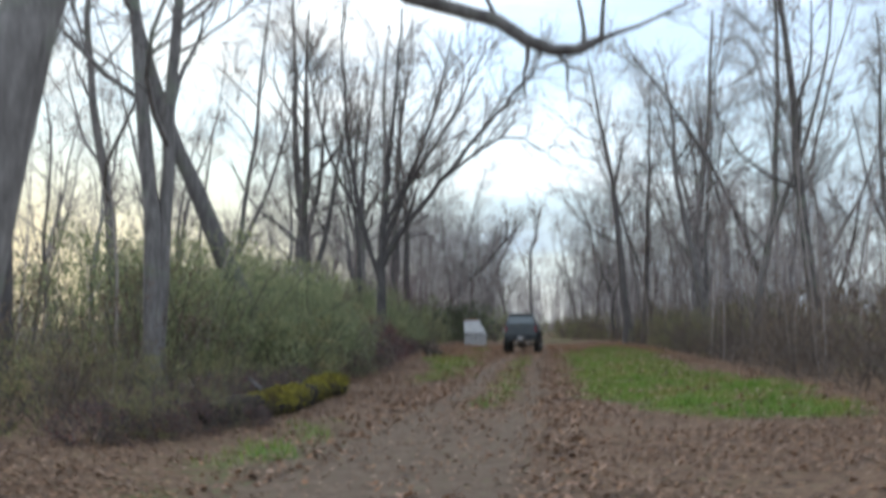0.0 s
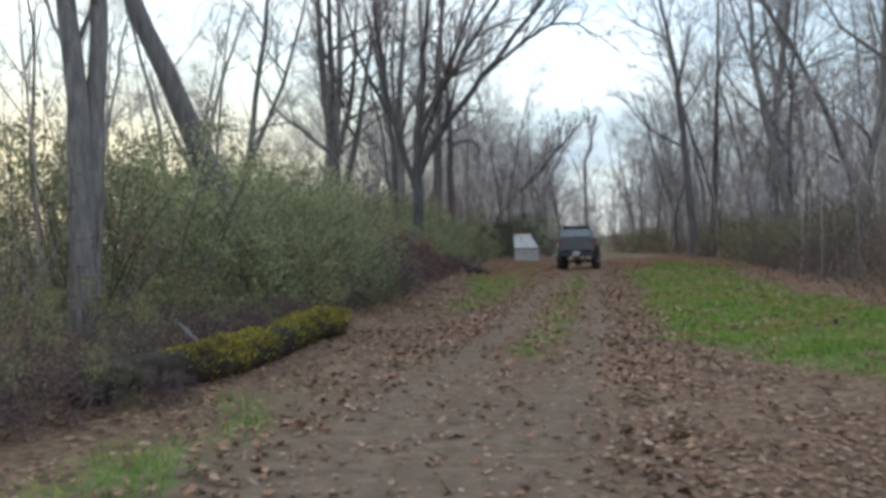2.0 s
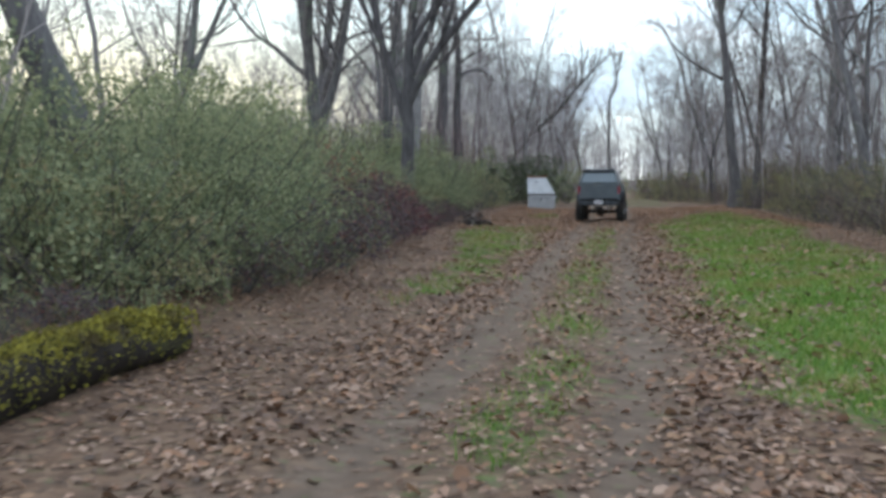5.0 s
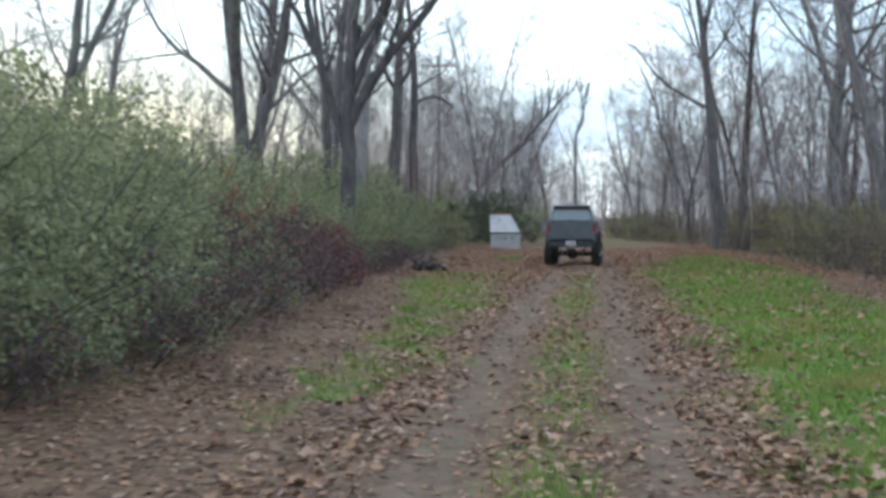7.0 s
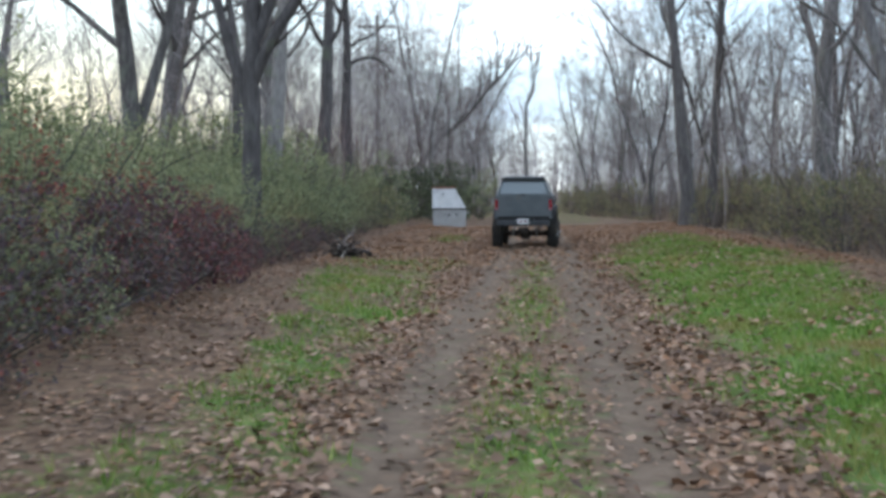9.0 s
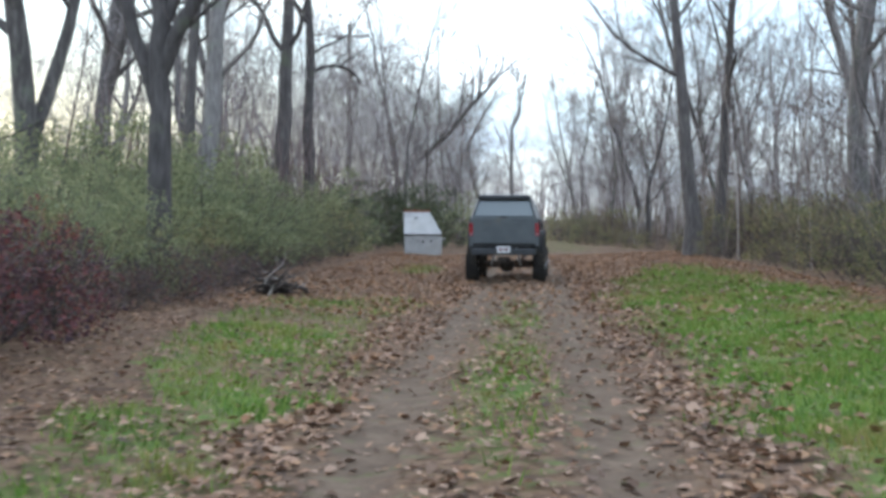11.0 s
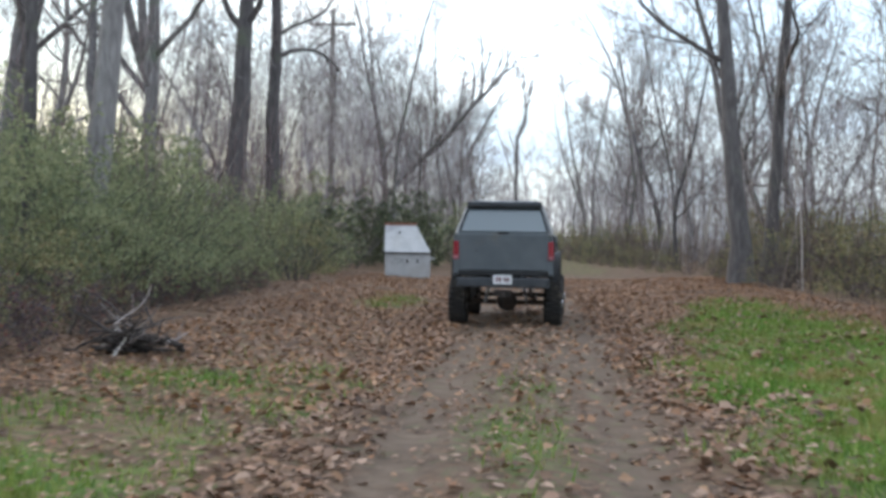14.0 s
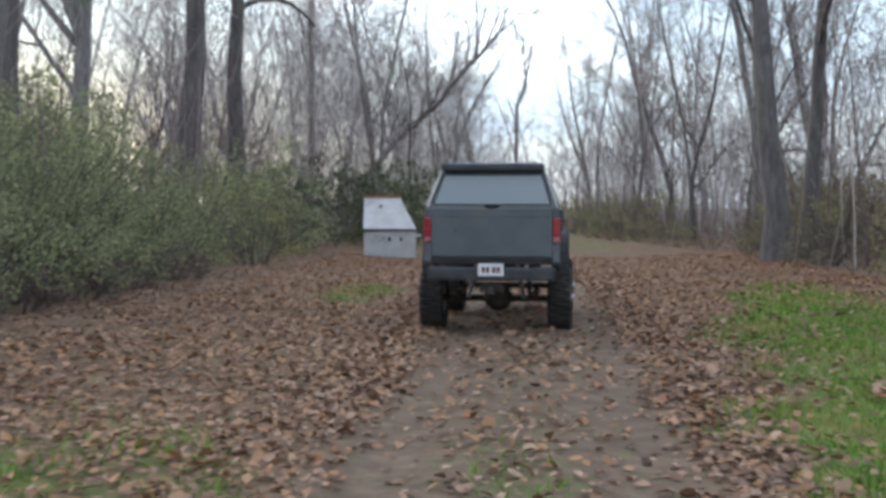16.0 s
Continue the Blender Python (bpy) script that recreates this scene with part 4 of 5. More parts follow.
RED_B = make_bush(45, 2.5, 1.25, 60, 44, 0.060, LEAF_RED, "purple-brown bramble with some red leaves", "bramble", 0.2, TWIG_DARK, 24, 40)
RED_C = make_bush(51, 2.6, 1.6, 66, 46, 0.062, LEAF_CRIMSON, "dark bramble thicket turning crimson", "bramble", 0.15, TWIG_DARK, 22, 40)
DARK_GREEN = make_bush(50, 3.6, 2.9, 80, 56, 0.075, LEAF_DARK, "dark green bush standing beyond the white box")
SCARLET = make_bush(49, 1.7, 2.2, 30, 26, 0.055, LEAF_SCARLET, "slender shrub with dull red autumn leaves", "shrub", 0.25)
THIN = make_bush(46, 2.8, 2.5, 80, 24, 0.066, LEAF_OLIVE, "sparse twiggy shrub with a few olive leaves", "shrub", 0.5, stems=30)
BROWN = make_bush(47, 3.0, 2.8, 90, 22, 0.066, LEAF_BROWN, "twiggy shrub holding dead brown leaves", "shrub", 0.45, TWIG_RED, 30)

stand(GREEN_A, -6.0, 31.2, 0)
stand(GREEN_B, -6.2, 35.6, 50)
stand(RED_A, -5.5, 38.0, 0)
stand(RED_B, -5.9, 43.0, 0)
stand(RED_C, -5.9, 44.6, 0)
stand(GREEN_C, -5.8, 27.6, 80)
stand(GREEN_D, -9.6, 33.0, 20)
stand(DARK_GREEN, -7.4, 84.6, 0)
stand(SCARLET, -6.3, 45.4, 0)
stand(THIN, 8.2, 50.5, 0)
stand(BROWN, 8.6, 26.0, 0)
for ob in (GREEN_A, GREEN_B, GREEN_C, GREEN_D, RED_A, RED_B, RED_C, DARK_GREEN, SCARLET, THIN, BROWN):
    ob["group"] = "bushes along the track"

def hedge_foot(y):
    """Where the left hedge meets the ground along the track."""
    return float(np.interp(y, [10, 16, 23, 26, 30, 37, 41, 46, 51, 54, 58, 61, 72], [-5.9, -5.6, -5.7, -4.9, -4.5, -4.7, -5.5, -5.9, -6.0, -5.6, -5.6, -6.1, -6.1]))


# left hedge from 12 to 72 m along the track: a front row, a taller row behind it and a back row
rng = np.random.default_rng(62)
LEFT_HEDGE = []
y = 12.5
while y < 72:
    kinds = (THIN, GREEN_C, GREEN_C, BROWN) if y < 26 else (GREEN_A, GREEN_B, GREEN_B) if y < 38 else (GREEN_C, RED_A, GREEN_B) if y < 49 else (GREEN_B, GREEN_A, GREEN_C)
    k = kinds[int(rng.integers(len(kinds)))]
    LEFT_HEDGE.append((k, hedge_foot(y) - 1.35 + rng.uniform(-0.3, 0.15), y, rng.uniform(0.68, 0.84) if 51 < y < 60 else rng.uniform(0.78, 0.98) if y > 26 else rng.uniform(0.42, 0.60)))
    y += rng.uniform(1.5, 2.1)
y = 13.0
while y < 74:
    k = (GREEN_C, BROWN, THIN)[int(rng.integers(3))] if y < 25 else (GREEN_A, GREEN_A, GREEN_B)[int(rng.integers(3))]
    LEFT_HEDGE.append((k, hedge_foot(y) - 2.9 + rng.uniform(-0.5, 0.4), y, (rng.uniform(0.80, 0.95) if 50 < y < 60 else rng.uniform(1.14, 1.38) if y < 58 else rng.uniform(1.24, 1.48)) if y > 24 else rng.uniform(0.62, 0.80)))
    y += rng.uniform(1.9, 2.6)
y = 14.0
while y < 78:
    k = (GREEN_C, BROWN)[int(rng.integers(2))] if y < 25 else GREEN_D
    LEFT_HEDGE.append((k, hedge_foot(y) - 5.0 + rng.uniform(-0.8, 0.6), y, rng.uniform(1.04, 1.20) if y > 60 else rng.uniform(0.86, 1.0) if y > 50 else rng.uniform(1.06, 1.30) if y > 26 else rng.uniform(1.05, 1.25)))
    y += rng.uniform(2.3, 3.4)
y = 16.0
while y < 80:
    LEFT_HEDGE.append((GREEN_D, hedge_foot(y) - 8.5 + rng.uniform(-1.5, 1.0), y, rng.uniform(0.9, 1.25)))
    y += rng.uniform(6.0, 8.0)
# dark brambles along its foot; small ones at 49-58 m stand in for shade
for x, y, k in ((-5.0, 30.2, 0.62), (-4.95, 31.6, 0.78), (-4.9, 33.0, 0.82), (-5.0, 34.5, 0.86), (-4.95, 36.0, 0.88), (-5.35, 39.6, 0.96), (-5.7, 41.2, 1.02), (-6.2, 49.8, 0.6), (-6.1, 51.4, 0.6), (-5.9, 53.0, 0.6), (-5.9, 54.6, 0.62), (-6.0, 57.2, 0.6), (-6.4, 60.6, 0.5), (-6.5, 62.6, 0.5), (-6.5, 64.8, 0.5), (-6.6, 67.2, 0.5), (-6.6, 69.6, 0.5)):
    leafy = y in (31.6, 34.5, 39.6)
    LEFT_HEDGE.append((GREEN_B if leafy else (RED_A, RED_B)[int(rng.integers(2))], x + rng.uniform(-0.1, 0.1), y, k * 0.6 if leafy else k))
LEFT_HEDGE += [(RED_C, -6.1, 46.4, 1.05), (RED_C, -6.2, 48.2, 0.85), (RED_C, -6.9, 43.6, 1.15), (SCARLET, -5.7, 47.9, 0.72), (SCARLET, -6.2, 42.2, 0.8), (SCARLET, -7.0, 42.6, 1.1)]
# weeds round the near end of the log
for x, y, k in ((-4.9, 15.2, 0.34), (-5.3, 16.6, 0.42), (-5.1, 14.0, 0.36), (-4.75, 17.0, 0.30), (-5.2, 19.4, 0.42), (-5.1, 21.4, 0.40), (-5.0, 23.4, 0.42)):
    LEFT_HEDGE.append((THIN, x, y, k))
for x, y, k in ((-5.3, 13.4, 0.5), (-5.3, 15.0, 0.55), (-5.1, 16.2, 0.55), (-4.65, 17.0, 0.40), (-4.5, 18.0, 0.30), (-5.2, 18.6, 0.6), (-5.1, 20.5, 0.6), (-5.0, 22.6, 0.55), (-4.9, 24.8, 0.55)):
    LEFT_HEDGE.append((RED_B, x, y, k))
for k, x, y, m in ((RED_B, -4.45, 15.3, 0.42), (THIN, -4.2, 15.9, 0.28), (RED_B, -4.0, 16.4, 0.34), (GREEN_C, -4.9, 14.4, 0.34), (RED_B, -4.55, 14.2, 0.4), (RED_B, -3.95, 17.1, 0.26)):
    LEFT_HEDGE.append((k, x, y, m))
# left hedge, from 73 to 92 m along the track
LEFT_HEDGE_C = [
    (GREEN_B, -7.6, 73.2, 1.0), (THIN, -6.2, 75.2, 0.9), (GREEN_A, -8.0, 77.0, 1.15), (GREEN_C, -7.2, 79.6, 0.95), (GREEN_B, -7.4, 81.6, 1.2), (GREEN_B, -9.4, 86.0, 1.3), (DARK_GREEN, -6.7, 88.0, 1.15), (DARK_GREEN, -5.0, 91.5, 1.2),
]
# left hedge, from 93 to 134 m along the track
LEFT_HEDGE_D = [
    (DARK_GREEN, -4.4, 94.0, 1.2), (DARK_GREEN, -6.8, 94.0, 1.1), (GREEN_A, -3.2, 97.0, 1.1), (GREEN_B, -5.0, 101.0, 1.0), (THIN, -3.2, 106.0, 1.0), (GREEN_C, -2.6, 134.0, 1.1),
]
# right edge of the wood, from 17 to 62 m along the track
RIGHT_EDGE_A = [
    (BROWN, 9.6, 17.0, 1.1), (BROWN, 8.0, 20.0, 0.9), (BROWN, 8.0, 23.0, 0.9), (BROWN, 10.5, 24.0, 1.3), (BROWN, 10.4, 29.0, 1.2), (BROWN, 7.6, 29.5, 0.7), (GREEN_C, 9.6, 30.0, 0.9),
    (BROWN, 7.9, 33.0, 1.0), (BROWN, 10.6, 34.5, 1.2), (BROWN, 7.9, 36.0, 0.7), (BROWN, 9.0, 38.0, 1.1), (BROWN, 10.6, 39.5, 1.2), (BROWN, 7.9, 43.0, 0.95), (BROWN, 12.0, 45.0, 1.2),
    (THIN, 9.4, 47.0, 1.1), (THIN, 7.7, 47.2, 0.8), (GREEN_C, 10.4, 51.0, 1.1), (BROWN, 7.6, 53.0, 0.75), (GREEN_C, 9.0, 54.0, 0.9), (BROWN, 12.2, 55.0, 1.3), (THIN, 7.5, 57.0, 0.8),
    (BROWN, 10.8, 57.5, 1.2), (GREEN_C, 8.2, 58.5, 1.0), (THIN, 9.8, 61.0, 1.1), (BROWN, 12.4, 62.0, 1.4), (GREEN_C, 8.0, 62.8, 0.95),
]
# right edge of the wood, from 64 to 120 m along the track
RIGHT_EDGE_B = [
    (BROWN, 9.9, 64.5, 0.9), (GREEN_C, 11.4, 66.0, 1.2), (BROWN, 8.4, 66.2, 0.85), (THIN, 8.4, 67.5, 0.95), (GREEN_C, 9.2, 69.5, 1.0), (BROWN, 12.4, 70.0, 1.4), (GREEN_C, 8.6, 72.0, 1.1),
    (BROWN, 11.6, 73.0, 1.2), (BROWN, 8.8, 74.0, 0.9), (GREEN_C, 10.6, 76.0, 1.1), (THIN, 7.4, 76.5, 0.8), (BROWN, 10.2, 79.0, 1.3), (BROWN, 8.6, 80.6, 0.9), (THIN, 9.5, 82.0, 1.1),
    (GREEN_C, 8.0, 82.5, 0.9), (BROWN, 10.8, 84.0, 1.2), (BROWN, 9.0, 85.5, 1.2), (GREEN_C, 12.5, 87.0, 1.5), (BROWN, 9.6, 88.0, 1.0), (BROWN, 10.2, 91.0, 1.0), (GREEN_C, 10.6, 92.0, 1.4),
    (BROWN, 10.4, 95.0, 1.1), (BROWN, 11.4, 98.5, 1.2), (GREEN_C, 6.9, 104.0, 1.1), (BROWN, 6.0, 112.0, 1.0), (THIN, 5.0, 120.0, 1.1),
]
# low shrubs where the wood closes in on the track, from 80 to 118 m
RIGHT_EDGE_D = [
    (BROWN, 7.2, 81.0, 0.42), (THIN, 6.9, 83.4, 0.40), (BROWN, 6.3, 87.0, 0.45), (GREEN_C, 5.8, 90.0, 0.5), (BROWN, 5.4, 93.0, 0.55), (GREEN_C, 5.0, 95.8, 0.6), (BROWN, 4.7, 98.5, 0.7), (THIN, 4.4, 101.5, 0.75), (GREEN_C, 4.2, 105.0, 0.8), (BROWN, 3.8, 109.0, 0.85), (GREEN_C, 3.4, 114.0, 0.9), (BROWN, 3.1, 118.0, 0.9), (BROWN, 5.6, 103.0, 0.8), (THIN, 5.4, 108.0, 0.9),
]
# right edge of the wood, from 128 to 138 m along the track
RIGHT_EDGE_C = [
    (GREEN_B, 3.6, 128.0, 0.9), (GREEN_B, 1.0, 138.0, 0.9),
]
rng = np.random.default_rng(61)
for ob, x, y, s in LEFT_HEDGE + LEFT_HEDGE_C + LEFT_HEDGE_D + RIGHT_EDGE_A + RIGHT_EDGE_B + RIGHT_EDGE_C + RIGHT_EDGE_D:
    clone(ob, x, y, rng.uniform(0, 360), s * rng.uniform(0.93, 1.07))
for ob in (GREEN_A, GREEN_B, GREEN_C, GREEN_D, RED_A, RED_B, RED_C, DARK_GREEN, SCARLET, THIN, BROWN):
    ob.scale = (1, 1, 1)


# ---------------------------------------------------------------- grass and fallen leaves
def scatter(rng, n, x0, x1, y0, y1, weight):
    x, y = rng.uniform(x0, x1, n * 4), rng.uniform(y0, y1, n * 4)
    keep = rng.random(n * 4) < weight(x, y)
    return x[keep][:n], y[keep][:n]


rng = np.random.default_rng(71)
x, y = scatter(rng, 190000, -5, 7, 12, 78, lambda x, y: np.clip(grass_cover(x, y) * 1.15 - 0.15, 0, 1) ** 1.4 * (0.6 + 0.4 * wave(x, y, 2.3)))
n = len(x)
base = np.stack([x, y, ground_z(x, y) - 0.01], -1)
ang = rng.uniform(0, 6.28, n)
w = rng.uniform(0.006, 0.013, n)
h = rng.uniform(0.04, 0.12, n) * (1.15 + 0.75 * wave(x, y + 1, 2.9))
lean = rng.normal(0, 0.05, (n, 2))
sidev = np.stack([np.cos(ang) * w, np.sin(ang) * w, np.zeros(n)], -1)
tip = base + np.stack([lean[:, 0], lean[:, 1], h], -1)
gvv = np.stack([base - sidev, base + sidev, tip], 1).reshape(-1, 3)
tagged(new("grass", fast_mesh("grass", gvv, np.arange(n * 3).reshape(-1, 3), GRASS)), "short green grass along the track", "grass", kind="stuff")


def litter_weight(x, y):
    g, d = grass_cover(x, y), rut_cover(x, y)
    drift = 0.58 + 0.55 * wave(x + 2, y, 0.9) + 0.25 * wave(x, y + 7, 2.7)
    near = 1 - 0.35 * smoothstep(66, 78, y)
    return np.clip((1 - 0.88 * g) * (1 - 0.93 * d ** 0.8) * drift * near, 0.02, 1)


def drift_weight(x, y):
    d = np.abs(x - road_mid(y))
    edge = np.exp(-((d - 1.58 - 0.2 * wave(x, y, 0.8)) / (0.36 + 0.12 * (x > 0))) ** 2) + 0.3 * np.exp(-(d / 0.3) ** 2) + 0.07
    return np.clip(edge * (0.75 + 0.5 * wave(x, y, 1.4)), 0, 1) * (0.4 + 0.6 * smoothstep(18, 26, y)) * (1 - 0.65 * grass_cover(x, y) * smoothstep(1.0, 1.8, np.abs(x)))


def fallen(name, n, x0, x1, y0, y1, size, label, weight=litter_weight, wild=1.0, lobed=False, mat=LEAF_FALLEN):
    """Fallen leaves, folded along the midrib; lobed ones have six corners."""
    x, y = scatter(rng, n, x0, x1, y0, y1, weight)
    n = len(x)
    z = ground_z(x, y) + rng.uniform(0.006, 0.024, n) + 0.06 * grass_cover(x, y)
    c = np.stack([x, y, z], -1)
    a = rng.uniform(0, 6.28, n)
    d = np.stack([np.cos(a), np.sin(a), rng.normal(0, 0.16 * wild, n)], -1)
    s = np.stack([-np.sin(a), np.cos(a), rng.normal(0, 0.2 * wild, n)], -1)
    L = size * rng.uniform(0.6, 1.4, n)[:, None]
    curl = np.stack([np.zeros(n), np.zeros(n), rng.uniform(-0.08, 0.16 * wild, n)], -1)
    p0, p2 = c - d * L * 0.5, c + d * L * 0.5
    i = np.arange(n)[:, None]
    if lobed:
        wide = rng.uniform(0.26, 0.42, (4, n, 1))
        at = rng.uniform(0.05, 0.30, (4, n, 1))
        r1, r2 = c + s * L * wide[0] - d * L * at[0] + curl * L, c + s * L * wide[1] + d * L * at[1] + curl * L * 0.6
        l1, l2 = c - s * L * wide[2] - d * L * at[2] + curl * L * 0.7, c - s * L * wide[3] + d * L * at[3] + curl * L
        v = np.stack([p0, r1, r2, p2, l2, l1], 1).reshape(-1, 3)
        f = np.concatenate([i * 6 + np.array([[0, 1, 2, 3]]), i * 6 + np.array([[0, 3, 4, 5]])], 1).reshape(-1, 4)
    else:
        p1, p3 = c + s * L * 0.36 + curl * L, c - s * L * 0.36 + curl * L
        v = np.stack([p0, p1, p2, p3], 1).reshape(-1, 3)
        f = np.concatenate([i * 4 + np.array([[0, 1, 2]]), i * 4 + np.array([[0, 2, 3]])], 1).reshape(-1, 3)
    return tagged(new(name, fast_mesh(name, v, f, mat)), label, "leaves", kind="stuff")


fallen("fallen_leaves", 132000, -6.2, 7.0, 8, 84, 0.063, "tan and brown oak leaves lying over the ground")
fallen("fallen_leaves", 26000, -4, 4.5, 8, 74, 0.082, "curled brown leaves drifted along the wheel ruts", drift_weight, 1.7, True)
fallen("fallen_leaves", 21000, -5.2, 7.0, 52, 84, 0.074, "orange-brown leaves carpeting the verges", lambda x, y: (1 - 0.9 * grass_cover(x, y)) * (1 - 0.9 * rut_cover(x, y)) * np.clip(0.7 + 0.5 * wave(x, y, 1.1), 0, 1), 1.6, True, LEAF_RUSSET)
fallen("fallen_leaves", 2200, 1.2, 6.4, 17, 76, 0.095, "loose brown leaves lying in the grass", lambda x, y: grass_cover(x, y) * np.clip(0.35 + 0.9 * wave(x, y, 1.3), 0, 1), 1.6, True)


# ---------------------------------------------------------------- truck
def wheel(parent, x, y, r=0.415, w=0.31):
    """Off-road wheel: ribbed tyre and dull rim; its axle runs along x."""
    root = new("wheel")
    root.parent = parent
    root.location = (x, y, r)
    bm = bmesh.new()
    prof = [(-w / 2 + 0.02, 0.21), (-w / 2, 0.27), (-w / 2, 0.36), (-w / 2 + 0.035, r - 0.015), (w / 2 - 0.035, r - 0.015), (w / 2, 0.36), (w / 2, 0.27), (w / 2 - 0.02, 0.21)]
    n = 78
    lug = (0.012, 0.012, -0.012)
    rows = []
    for k in range(n):
        a = 2 * math.pi * k / n
        ring = []
        for q, (px, pr) in enumerate(prof):
            if q == 3:
                pr += lug[k % 3]
            elif q == 4:
                pr += lug[(k + 1) % 3]
            ring.append(bm.verts.new((px, pr * math.cos(a), pr * math.sin(a))))
        rows.append(ring)
    for k in range(n):
        a, b = rows[k], rows[(k + 1) % n]
        for i in range(len(prof) - 1):
            bm.faces.new((a[i], a[i + 1], b[i + 1], b[i]))
        bm.faces.new((a[-1], a[0], b[0], b[-1]))
    part("tyre", bm, RUBBER, root, "muddy black off-road tyre with chunky tread")
    bm = bmesh.new()
    for a0, a1, rad in ((-w / 2 + 0.03, w / 2 - 0.03, 0.212),):
        bmesh.ops.create_cone(bm, cap_ends=True, segments=28, radius1=rad, radius2=rad, depth=a1 - a0, matrix=Matrix.Rotation(math.pi / 2, 4, "Y"))
    side = 1 if x > 0 else -1
    bmesh.ops.create_cone(bm, cap_ends=True, segments=18, radius1=0.07, radius2=0.055, depth=0.06, matrix=Matrix.Translation((side * (w / 2 - 0.01), 0, 0)) @ Matrix.Rotation(math.pi / 2, 4, "Y"))
    for k in range(5):
        a = 2 * math.pi * k / 5
        bmesh.ops.create_cone(bm, cap_ends=True, segments=6, radius1=0.014, radius2=0.014, depth=0.03, matrix=Matrix.Translation((side * (w / 2 - 0.02), 0.105 * math.cos(a), 0.105 * math.sin(a))) @ Matrix.Rotation(math.pi / 2, 4, "Y"))
    part("rim", bm, ALLOY, root, "dull steel rim")
    return root


def arc(cy, cz, r, a0, a1, n):
    return [(cy + r * math.cos(radians(a0 + (a1 - a0) * k / n)), cz + r * math.sin(radians(a0 + (a1 - a0) * k / n))) for k in range(n + 1)]


def quad_panel(bm, corners, thick, inset=0.0):
    """A slab over four corners, thick along the face's normal."""
    p = [Vector(c) for c in corners]
    mid = sum(p, Vector()) / 4
    p = [c + (mid - c) * inset for c in p]
    nrm = (p[1] - p[0]).cross(p[3] - p[0]).normalized()
    a = [bm.verts.new(c) for c in p]
    b = [bm.verts.new(c + nrm * thick) for c in p]
    bm.faces.new(a[::-1])
    bm.faces.new(b)
    for i in range(4):
        bm.faces.new((a[i], a[(i + 1) % 4], b[(i + 1) % 4], b[i]))
    return bm


